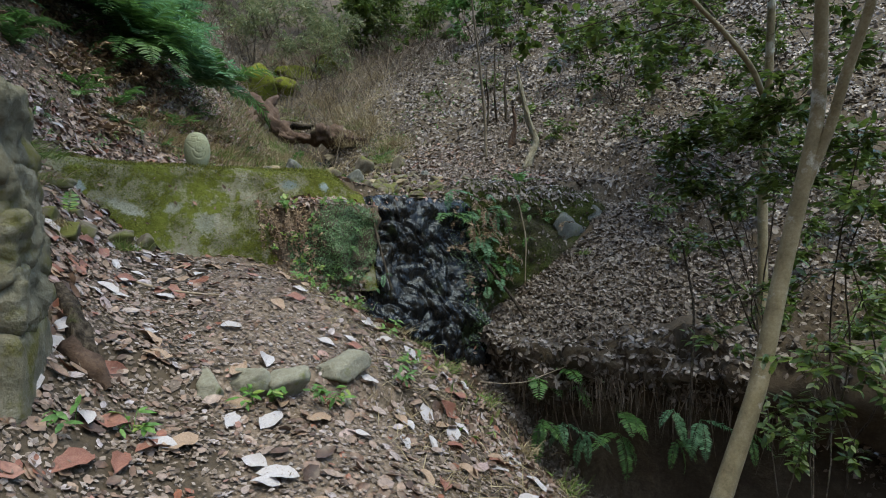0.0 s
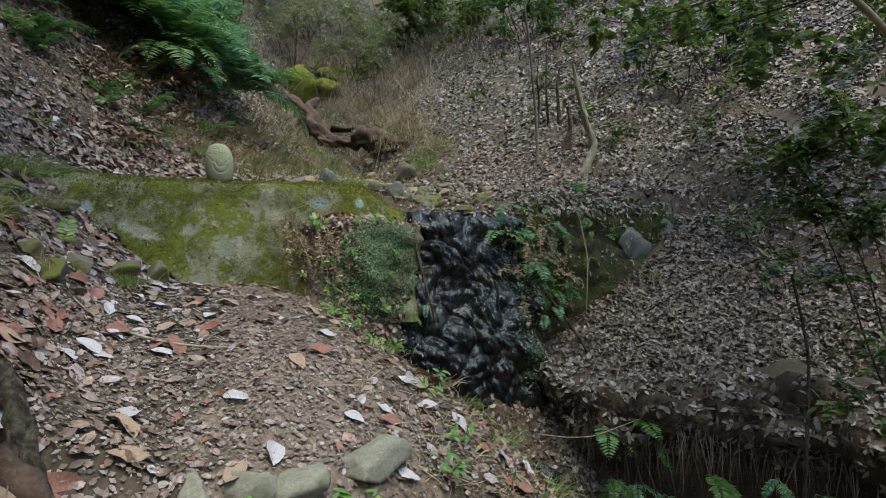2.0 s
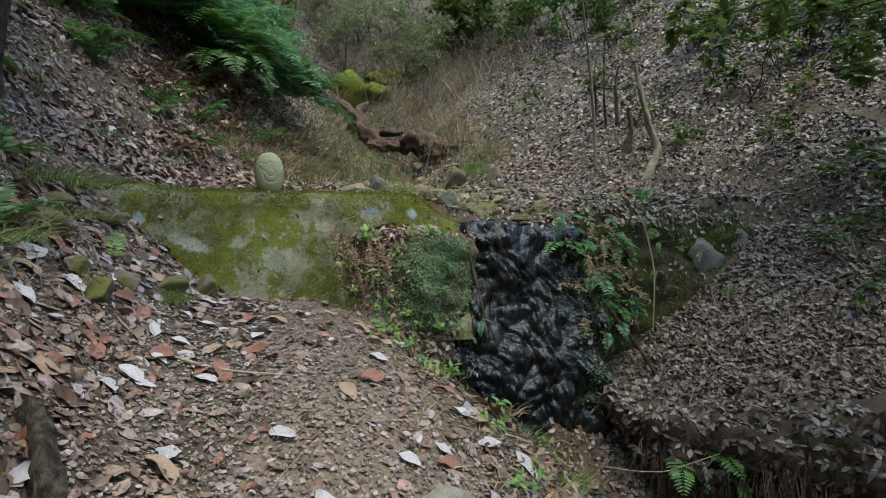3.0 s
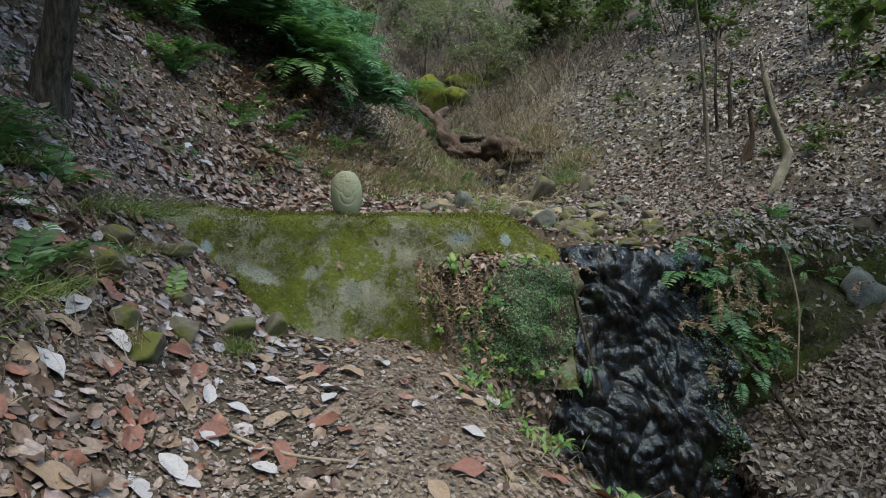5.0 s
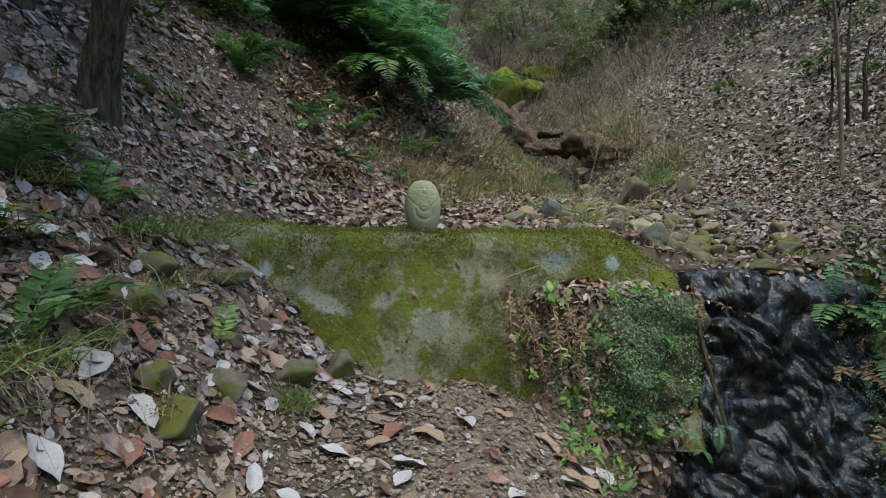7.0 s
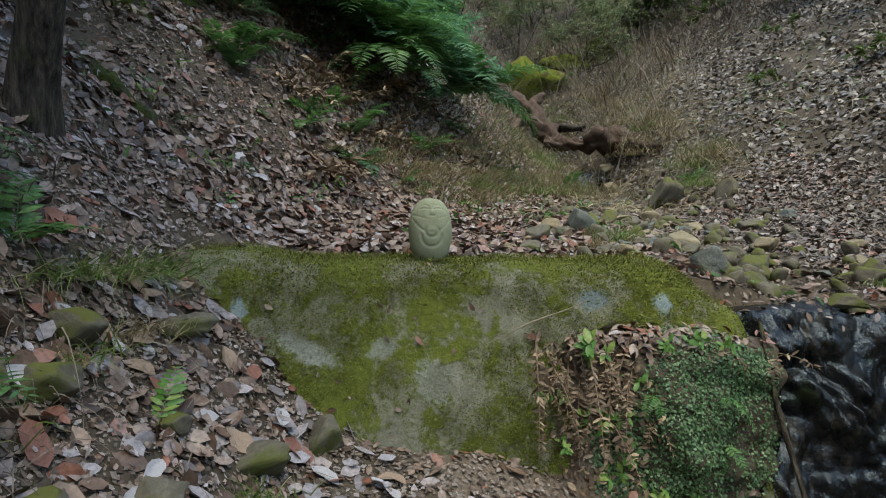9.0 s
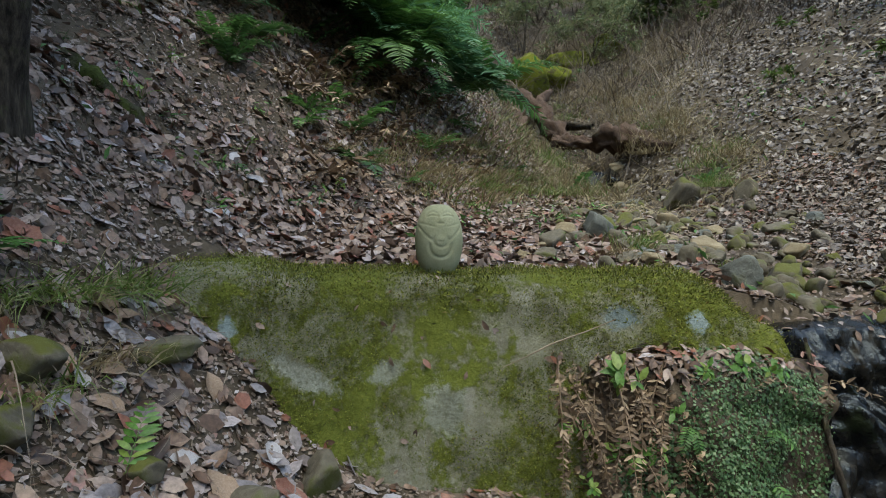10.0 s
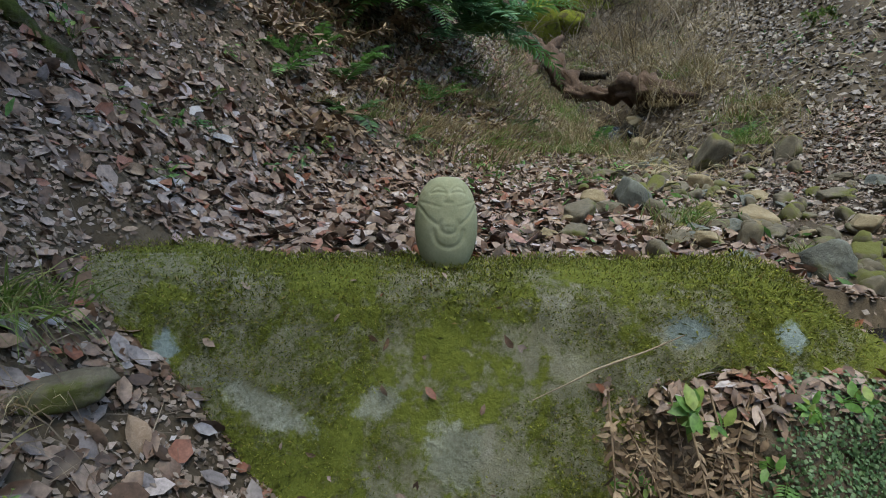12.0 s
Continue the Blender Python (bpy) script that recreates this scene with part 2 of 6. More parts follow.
GREY_LEAF = leaf_like("bamboo_leaf", [(0.0, (0.1, 0.14, 0.06)), (0.6, (0.2, 0.24, 0.12)), (1.0, (0.32, 0.32, 0.17))], 0.5, 0.4)

# ---- the lie of the land ----


def ss(a, b, x):
    k = np.clip((x - a) / (b - a), 0, 1)
    return k * k * (3 - 2 * k)


def smax(a, b, k=0.25):
    return 0.5 * (a + b + np.sqrt((a - b) ** 2 + k * k))


def wav(x, y, f, seed):
    """Cheap smooth unevenness in about -1 to 1."""
    r = np.random.RandomState(seed)
    out = 0
    for _ in range(6):
        a, p, q = r.uniform(0, 6.283), r.uniform(0, 6.283), f * r.uniform(0.6, 1.7)
        out = out + np.sin(q * (x * np.cos(a) + y * np.sin(a)) + p)
    return out / 3.2


def terrain(x, y):
    x, y = np.asarray(x, float), np.asarray(y, float)
    # path, its bank and the gully beside it
    mid = np.interp(y, [-60, -6, 0, 2.2, 2.66, 2.76, 3.5, 4.85, 5.6], [-8, -1.6, 0, 0.54, 0.66, 0.79, 0.95, 1.12, 1.2])
    toe = np.interp(y, [-6, 2.4, 3.6, 5, 5.4], [-0.6, -0.15, -0.25, -0.2, -0.1])
    low = mid + 0.95 * smax(toe - x, 0, 0.25) - 0.35 * smax(x - 0.6, 0, 0.2)
    edge = np.interp(y, [-6, 1, 2.45, 3.5, 4.2, 4.8, 5.4], [2.3, 2.15, 1.98, 1.75, 1.55, 1.3, 1.05])
    low = low - 2.4 * smax(x - edge, 0, 0.12)
    bed = np.interp(y, [-60, -6, 1, 3, 4, 4.7, 5.2], [-12, -3.6, -2.1, -1.7, -1.2, -0.4, 0.05])
    low = smax(low, bed + 0.06 * wav(x, y, 9, 3), 0.15)
    right = -3.905 + 0.55 * np.minimum(x, 14) + 0.25 * np.maximum(x - 14, 0) + 0.46 * np.minimum(y, 7.8) + 0.27 * np.clip(y - 7.8, 0, 40)
    lip = np.interp(y, [-6, 2.5, 3.5, 4.3, 5.0, 5.5], [4.8, 4.55, 4.2, 3.6, 3.2, 3.0])
    cut = bed + (right - bed) * ss(lip - 0.22, lip + 0.06, x)
    low = np.where(x > lip - 0.3, smax(cut, bed, 0.05), low)
    # the terrace and valley above the wall
    floor = np.interp(y, [5, 5.8, 8, 10.5, 12, 15, 18, 24, 40, 80, 200], [1.9, 1.92, 2.1, 2.35, 2.65, 3.4, 4.8, 8.5, 20, 40, 70])
    bank = floor + 0.95 * (np.interp(y, [5, 6.8, 9.7, 11, 15, 25], [-0.75, -0.75, 0.65, 1.4, 2.4, 4]) - np.maximum(x, -14)) + 0.2 * np.maximum(-14 - x, 0)
    high = smax(smax(floor, right, 0.3), bank, 0.3)
    run = np.interp(y, [5, 8, 10, 12.5, 15, 18], [2.45, 2.7, 3.0, 3.3, 3.5, 3.1])
    high = high - np.interp(y, [5, 10, 12, 13.4, 16.5, 18.5], [0.2, 0.16, 0.35, 0.9, 0.8, 0.1]) * np.exp(-((x - run) / np.interp(y, [8, 13], [0.5, 0.75])) ** 2)
    wall = ss(-1.7, -0.8, x)
    w = ss(5.75, 5.9, y) * wall + ss(4.6, 5.95, y) * (1 - wall)
    z = low * (1 - w) + high * w
    # unseen hillside behind the camera, added to darken what the wet rock reflects
    z = z + 0.75 * np.maximum(-7 - y, 0) * (y > -60) + 0.75 * 53 * (y <= -60)
    rolling = 0.1 * ss(4.2, 5.5, x) + 0.07 * ss(-1.0, -1.8, x)
    clods = 0.045 * ss(-0.75, -1.3, x) + 0.05 * ss(4.4, 5.6, x) * ss(20, 12, y)
    z = z + clods * wav(x, y, 6.5, 6)
    return z + rolling * wav(x, y, 2.6, 4) + 0.03 * wav(x, y, 3.0, 1) + 0.012 * wav(x, y, 14.0, 2)


def mesh_object(name, verts, faces, mat, smooth=True, parent=None):
    me = bpy.data.meshes.new(name)
    me.from_pydata(np.asarray(verts).tolist() if isinstance(verts, np.ndarray) else verts, [], np.asarray(faces).tolist() if isinstance(faces, np.ndarray) else faces)
    me.validate()
    if smooth:
        me.polygons.foreach_set("use_smooth", [True] * len(me.polygons))
    if mat:
        me.materials.append(mat)
    ob = new(name, me)
    ob.parent = parent
    return ob


def grid_faces(nu, nv, wrap=False):
    i, j = np.meshgrid(np.arange(nu - 1), np.arange(nv if wrap else nv - 1), indexing="ij")
    a, b = i * nv + j, i * nv + (j + 1) % nv
    return np.stack([a, b, b + nv, a + nv], -1).reshape(-1, 4)


gx = np.concatenate([[-220, -120, -70, -40, -25, -16], np.arange(-10, -2, 0.4), np.arange(-2, 7, 0.06), np.arange(7, 16, 0.4), [18, 25, 40, 70, 120, 220]])
gy = np.concatenate([[-200, -100, -50, -25, -12], np.arange(-8, -1, 0.4), np.arange(-1, 8, 0.06), np.arange(8, 20, 0.2), np.arange(20, 40, 1.0), [45, 60, 90, 140, 220]])
GX, GY = np.meshgrid(gx, gy, indexing="ij")
ground = mesh_object("ground", np.stack([GX, GY, terrain(GX, GY)], -1).reshape(-1, 3), grid_faces(len(gx), len(gy)), SOIL)
tagged(ground, "bare brown soil of a wooded ravine with a footpath", "ground", kind="structure")

# ---- makers ----
TRI = np.array([(0, 2, 1), (0, 3, 2), (1, 2, 5), (1, 5, 4), (2, 3, 6), (2, 6, 5), (4, 5, 7), (5, 6, 7)])
OVAL = np.array([(0, -0.5, 0.03), (-0.2, -0.2, 0.05), (0, -0.2, 0), (0.2, -0.2, 0.05), (-0.19, 0.2, 0.06), (0, 0.2, 0.01), (0.19, 0.2, 0.06), (0, 0.5, 0.08)])
# a leaf that starts at its stalk
STALKED = np.array([(0, 0, 0), (-0.17, 0.3, 0.03), (0, 0.3, 0), (0.17, 0.3, 0.03), (-0.15, 0.68, 0), (0, 0.68, -0.03), (0.15, 0.68, 0), (0, 1, -0.1)])


# a small scale or blade, and a plain far leaf
SCALE = np.array([(0, 0, 0), (-0.2, 0.5, 0.05), (0.2, 0.5, 0.05), (0, 1, -0.08)])
FAR = np.array([(0, -0.5, 0), (-0.2, 0, 0.06), (0.2, 0, 0.06), (0, 0.5, 0.05)])


def unit(a):
    return a / np.maximum(np.linalg.norm(a, axis=-1, keepdims=True), 1e-9)


def leaf_mesh(name, p, along, up, size, wide, curl, mat, shape=OVAL):
    """One mesh of many leaves: places, directions, normals, lengths, widths, curls."""
    n = len(p)
    up = unit(up)
    a = unit(along - (along * up).sum(1)[:, None] * up)
    b = np.cross(up, a)
    t = shape[None] * np.asarray(size)[:, None, None]
    v = p[:, None] + t[..., :1] * np.asarray(wide)[:, None, None] * b[:, None] + t[..., 1:2] * a[:, None] + t[..., 2:] * np.asarray(curl)[:, None, None] * up[:, None]
    tri = TRI if len(shape) == 8 else np.array([(0, 2, 1), (1, 2, 3)])
    f = (tri[None] + len(shape) * np.arange(n)[:, None, None]).reshape(-1, 3)
    me = bpy.data.meshes.new(name)
    me.vertices.add(len(shape) * n)
    me.vertices.foreach_set("co", v.ravel())
    me.loops.add(len(f) * 3)
    me.loops.foreach_set("vertex_index", f.ravel())
    me.polygons.add(len(f))
    me.polygons.foreach_set("loop_start", np.arange(0, len(f) * 3, 3))
    me.update()
    me.materials.append(mat)
    return me


def under(ob, parent):
    ob.parent = parent
    return ob


def tube(name, pts, radii, mat, parent=None, sides=9, rough=0.0, seed=0, rings=6):
    """A round stem through points, with smooth bends and an uneven skin."""
    pts, radii = np.array(pts, float), np.array(radii, float)
    k = np.arange(len(pts))
    fine = np.linspace(0, len(pts) - 1, (len(pts) - 1) * rings + 1)
    q = np.stack([np.interp(fine, k, pts[:, i]) for i in range(3)], -1)
    q[1:-1] = (q[:-2] + 2 * q[1:-1] + q[2:]) / 4
    q[1:-1] = (q[:-2] + 2 * q[1:-1] + q[2:]) / 4
    r = np.interp(fine, k, radii)
    d = unit(np.gradient(q, axis=0))
    side = unit(np.cross(d, np.array([0.31, 0.95, 0.11])))
    other = np.cross(d, side)
    th = np.linspace(0, 2 * np.pi, sides, endpoint=False)
    lump = np.array([[noise.noise(Vector((a * 1.7 + seed, 2.2 * math.cos(c), 2.2 * math.sin(c)))) + 0.6 * noise.noise(Vector((a * 5 + seed, 5 * math.cos(c), 5 * math.sin(c)))) for c in th] for a in fine]) if rough > 0.12 else 0
    rr = r[:, None] * (1 + 1.6 * rough * lump + 0.7 * rough * wav(th[None, :] * 1.5 + 0 * fine[:, None], fine[:, None] * 1.3 + 0 * th[None, :], 2.5, seed + 40))
    v = q[:, None] + rr[..., None] * (np.cos(th)[None, :, None] * side[:, None] + np.sin(th)[None, :, None] * other[:, None])
    n = len(q)
    f = grid_faces(n, sides, True).tolist() + [list(range(sides)), list(range((n - 1) * sides, n * sides))[::-1]]
    ob = mesh_object(name, v.reshape(-1, 3), f, mat, parent=parent)
    return ob


def strip_mesh(name, roots, heads, lengths, droop, width, mat, seed, segs=4):
    """Grass-like blades, each a bent tapering strip."""
    r = np.random.RandomState(seed)
    n = len(roots)
    side = unit(np.cross(heads, r.normal(0, 1, (n, 3))))
    t = np.linspace(0, 1, segs + 1)
    c = roots[:, None] + heads[:, None] * (t[None, :, None] * lengths[:, None, None])
    c[..., 2] -= droop[:, None] * lengths[:, None] * t[None] ** 2
    w = width[:, None] * (1 - 0.9 * t[None])
    v = np.stack([c - side[:, None] * w[..., None], c + side[:, None] * w[..., None]], 2).reshape(-1, 3)
    base = (2 * (segs + 1)) * np.arange(n)[:, None, None]
    q = np.array([(2 * i, 2 * i + 1, 2 * i + 3, 2 * i + 2) for i in range(segs)])[None] + base
    f = q.reshape(-1, 4)
    me = bpy.data.meshes.new(name)
    me.vertices.add(len(v))
    me.vertices.foreach_set("co", v.ravel())
    me.loops.add(len(f) * 4)
    me.loops.foreach_set("vertex_index", f.ravel())
    me.polygons.add(len(f))
    me.polygons.foreach_set("loop_start", np.arange(0, len(f) * 4, 4))
    me.update()
    me.materials.append(mat)
    return me


# ---- leaf litter ----


def slope_up(x, y):
    e = 0.03
    z = terrain(x, y)
    return z, np.stack([-(terrain(x + e, y) - z) / e, -(terrain(x, y + e) - z) / e, np.ones(len(x))], -1)


def scatter(name, n, xs, ys, size, mat, seed, keep=None, tilt=0.35, label="", lift=0.006, category="leaf litter", wide=(0.9, 1.8), steepest=2.6, shape=OVAL):
    """n leaves strewn over the ground, as one carpet."""
    r = np.random.RandomState(seed)
    x, y = r.uniform(*xs, n), r.uniform(*ys, n)
    if keep is not None:
        k = r.rand(n) < keep(x, y)
        x, y = x[k], y[k]
    z, up = slope_up(x, y)
    k = np.hypot(up[:, 0], up[:, 1]) < steepest
    x, y, z, up = x[k], y[k], z[k], unit(up[k])
    n = len(x)
    up = unit(up + r.normal(0, tilt, (n, 3)))
    s = r.uniform(size[0] ** 0.5, size[1] ** 0.5, n) ** 2
    p = np.stack([x, y, z + lift + r.uniform(0, 0.015, n)], -1)
    me = leaf_mesh(name, p, r.normal(0, 1, (n, 3)), up, s, r.uniform(*wide, n), r.uniform(-2.5, 3.2, n), mat, shape)
    return tagged(new(name, me), label, category, kind="stuff")


def off_wall(x, y):
    return np.where((x > -0.9) & (x < 1.84) & (y > np.where(x < 0, 5.57, 5.32)) & (y < 5.97) | (x >= 3.0) & (x < 5.0) & (y > 5.5) & (y < 6.0), 0, 1)


def on_path(x, y):
    trodden = np.exp(-((x - 0.55) / 0.5) ** 2) * (y > 2.75)
    return off_wall(x, y) * (1 - 0.55 * trodden)


def leafy(x, y):
    """Thick and thin places of the litter on the slopes."""
    return off_wall(x, y) * np.clip(0.95 + 0.5 * wav(x, y, 3.2, 51), 0.25, 1) * np.where((y < 3.4) & (x > 3.6), 0.6, 1)


scatter("leaf_litter", 75000, (-2.2, 2.3), (0.2, 5.95), (0.01, 0.034), CRUMB, 10, off_wall, label="brown crumbs of leaves trodden into a footpath", shape=FAR, tilt=0.2, wide=(0.9, 2.4))
scatter("leaf_litter", 14000, (-2.5, 2.3), (0.2, 5.95), (0.022, 0.06), LITTER, 11, lambda x, y: on_path(x, y) * (0.7 + 0.3 * (x < -0.1)), label="brown dead leaves and scraps on a footpath", tilt=0.2)
scatter("leaf_litter", 2400, (-2.5, 2.0), (0.2, 5.95), (0.06, 0.11), LITTER, 21, on_path, label="curled brown dead leaves on a footpath", tilt=0.25)
scatter("leaf_litter", 21000, (-3, 5), (5.9, 10.5), (0.02, 0.1), LITTER, 12, tilt=0.4, keep=lambda x, y: np.clip(0.9 + 0.7 * wav(x, y, 2.8, 57), 0.1, 1) - 0.65 * np.exp(-((x - 2.5) / 0.9) ** 2), label="brown dead leaves on a terrace above a wall")
scatter("leaf_litter", 30000, (-3, 5), (5.9, 10.5), (0.01, 0.045), CRUMB, 22, None, label="crumbled dead leaves on a terrace above a wall", shape=FAR, tilt=0.5)
scatter("leaf_litter", 25000, (3.0, 8.5), (1, 9.5), (0.04, 0.095), OAK, 13, leafy, tilt=0.55, steepest=4.5, label="pale brown oak leaves on a steep slope")
scatter("leaf_litter", 120000, (-7, 14), (7, 22), (0.06, 0.14), OAK, 14, lambda x, y: np.where(x > 8.3, 1, np.where(y < 9.3, 0, np.where(x > 3.5, 0.9, 0.55))) * np.clip(0.9 + 0.5 * wav(x, y, 2.0, 52), 0.2, 1), tilt=0.55, label="pale brown leaves on the valley sides", shape=FAR, wide=(0.9, 1.9))
scatter("leaf_litter", 16000, (8.3, 16), (-1, 8), (0.07, 0.14), OAK, 24, None, tilt=0.5, label="pale brown leaves high on the slope", shape=FAR)
scatter("leaf_litter", 4500, (-6, -2.2), (2, 10), (0.05, 0.12), LITTER, 25, None, tilt=0.5, label="dark brown leaves high on the bank", shape=FAR)
scatter("leaf_litter", 9000, (-3.0, 2.3), (-5, 0.35), (0.04, 0.1), LITTER, 41, None, tilt=0.3, label="brown dead leaves on a footpath and its banks", shape=FAR)
scatter("leaf_litter", 9000, (2.9, 8.5), (-5, 1.6), (0.06, 0.13), OAK, 42, None, tilt=0.5, steepest=4.5, label="pale brown oak leaves along a steep slope", shape=FAR)
scatter("leaf_litter", 9000, (-7, -2.4), (-5, 3), (0.06, 0.13), LITTER, 43, None, tilt=0.5, steepest=4.5, label="dark brown leaves on a bank beside a path", shape=FAR)
scatter("leaf_litter", 12000, (6.2, 10.5), (3, 12), (0.06, 0.13), OAK, 37, None, tilt=0.5, steepest=5, label="pale brown leaves on the upper slope", shape=FAR)
scatter("twig_litter", 4500, (-2.5, 4.5), (0.5, 9.5), (0.05, 0.22), TWIG, 15, off_wall, tilt=0.2, label="thin dead twigs and stalks on the ground", lift=0.016, wide=(0.05, 0.09), category="twigs", shape=FAR)
scatter("twig_litter", 2500, (3.5, 9), (3, 12), (0.1, 0.4), TWIG, 18, None, tilt=0.25, label="thin dead twigs on a leafy slope", lift=0.03, wide=(0.04, 0.07), category="twigs", shape=FAR)
scatter("straw_litter", 14000, (2.0, 8.5), (9.5, 22), (0.15, 0.55), STRAW, 16, lambda x, y: np.where(x < 4.4 + 0.3 * (y - 10), 1, 0.2), tilt=0.6, label="bleached dry grass on the valley floor", lift=0.04, wide=(0.04, 0.08), category="dry grass", shape=FAR)
scatter("straw_litter", 4500, (0.9, 2.1), (1.2, 5.2), (0.05, 0.2), STRAW, 17, tilt=0.5, label="dry grass along the edge of a path", wide=(0.05, 0.1), category="dry grass", shape=FAR)
scatter("green_sprouts", 5000, (-2.5, 9), (5.9, 20), (0.04, 0.12), FERN, 19, lambda x, y: np.clip(0.15 + 0.9 * wav(x, y, 1.3, 53), 0, 0.8), tilt=0.8, label="scattered small green sprouts among dead leaves", lift=0.04, wide=(0.5, 1.0), category="plants", shape=FAR)

scatter("leaf_litter", 17000, (2.9, 5.8), (3.3, 5.7), (0.04, 0.085), OAK, 26, off_wall, tilt=0.55, steepest=5, label="thick drift of oak leaves below a wall", lift=0.012)
scatter("leaf_litter", 40000, (2.9, 8.0), (1.5, 9.0), (0.015, 0.05), CRUMB, 27, off_wall, tilt=0.6, steepest=5, label="crumbled leaves on a steep slope", shape=FAR)
scatter("leaf_litter", 3000, (-3.2, -0.4), (2.6, 9.0), (0.07, 0.13), LITTER, 28, lambda x, y: off_wall(x, y) * np.clip(0.7 + 0.7 * wav(x, y, 3.5, 58), 0.05, 1), tilt=0.45, steepest=3, label="large dead leaves on the bank", lift=0.014)
scatter("leaf_litter", 2600, (-1.0, 2.0), (5.98, 8.5), (0.06, 0.12), LITTER, 29, None, tilt=0.45, label="large dead leaves on the terrace", lift=0.014)

scatter("leaf_litter", 14000, (-3.0, 2.9), (9.0, 15.0), (0.05, 0.11), LITTER, 31, None, tilt=0.5, steepest=3, label="brown leaves and dead bracken below a fern bank", lift=0.015)
scatter("straw_litter", 3500, (-2.5, 3.0), (8.6, 15.0), (0.08, 0.3), STRAW, 32, None, tilt=0.7, label="dry stalks below a fern bank", lift=0.03, wide=(0.05, 0.1), category="dry grass", shape=FAR)

scatter("leaf_litter", 26000, (-3.2, -0.3), (2.6, 9.5), (0.012, 0.045), RED_CRUMB, 33, off_wall, tilt=0.6, steepest=3, label="red-brown crumbs of leaves on the bank", shape=FAR)

scatter("leaf_litter", 9000, (1.5, 2.9), (0.6, 5.2), (0.025, 0.075), LITTER, 34, None, tilt=0.5, steepest=9, label="brown leaves on the steep edge of a gully", lift=0.012, shape=FAR)
scatter("straw_litter", 2600, (1.5, 2.7), (0.8, 5.1), (0.06, 0.22), STRAW, 35, None, tilt=0.6, steepest=9, label="dry grass on the steep edge of a gully", wide=(0.05, 0.1), category="dry grass", shape=FAR)
scatter("green_sprouts", 700, (1.4, 2.5), (1.6, 5.1), (0.04, 0.1), GRASS, 36, lambda x, y: np.clip(0.3 + wav(x, y, 4, 59), 0, 1), tilt=0.8, steepest=9, label="green sprouts along the edge of a gully", lift=0.03, wide=(0.3, 0.8), category="plants", shape=FAR)

scatter("leaf_litter", 60, (-1.0, 0.15), (4.5, 5.5), (0.08, 0.14), PALE_LITTER, 38, None, tilt=0.25, steepest=3, label="pale grey fallen leaves at the foot of a wall", lift=0.016, wide=(0.9, 1.3))

# the large leaves, one by one
def big_leaf_mesh(seed, mat):
    r = np.random.RandomState(seed)
    nu, nv = 8, 5
    u, v = np.meshgrid(np.linspace(0, 1, nu), np.linspace(-1, 1, nv), indexing="ij")
    half = 0.27 * np.sin(np.pi * u ** 0.85) ** 0.8 * (1 + 0.09 * np.sin(u * 21 + seed) * np.abs(v))
    bend, fold, wave = r.uniform(-0.25, 0.3), r.uniform(0.05, 0.5), r.uniform(0.02, 0.06)
    X, Y = half * v * (1 - 0.25 * fold), u - 0.5
    Z = fold * np.abs(half * v) + bend * (u - 0.5) ** 2 + wave * np.sin(u * 9 + seed) * v
    me = bpy.data.meshes.new("fallen_leaf")
    me.from_pydata(np.stack([X, Y, Z], -1).reshape(-1, 3).tolist(), [], grid_faces(nu, nv).tolist())
    me.polygons.foreach_set("use_smooth", [True] * len(me.polygons))
    me.materials.append(mat)
    return me


BIG = [big_leaf_mesh(k, m) for k, m in enumerate((PALE, PALE, PALE, PALE, RUST, RUST, TAN, TAN))]
rnd = np.random.RandomState(77)
made = 0
while made < 298:
    x, y = rnd.uniform(-1.4, 1.7), rnd.uniform(1.3, 5.3)
    if made > 240:
        x, y = rnd.uniform(-1.2, 1.2), rnd.uniform(6.05, 7.6)
    elif rnd.rand() < 0.45 * math.exp(-((x - 0.6) / 0.5) ** 2) or (y > 5.2 and x > -0.6):
        continue
    z, up = slope_up(np.array([x]), np.array([y]))
    n = Vector(up[0]) .normalized() + Vector(rnd.normal(0, 0.16, 3))
    q = n.to_track_quat("Z", "Y")
    ob = new("fallen_leaf", BIG[rnd.randint(len(BIG))])
    ob.parent = ground
    k = rnd.uniform(0.1, 0.185) * (0.8 if y > 5.5 else 1)
    ob.matrix_basis = Matrix.LocRotScale((x, y, z[0] + 0.022), q @ Euler((0, 0, rnd.uniform(0, 6.28))).to_quaternion(), (k, k, k))
    made += 1

# ---- the check wall ----


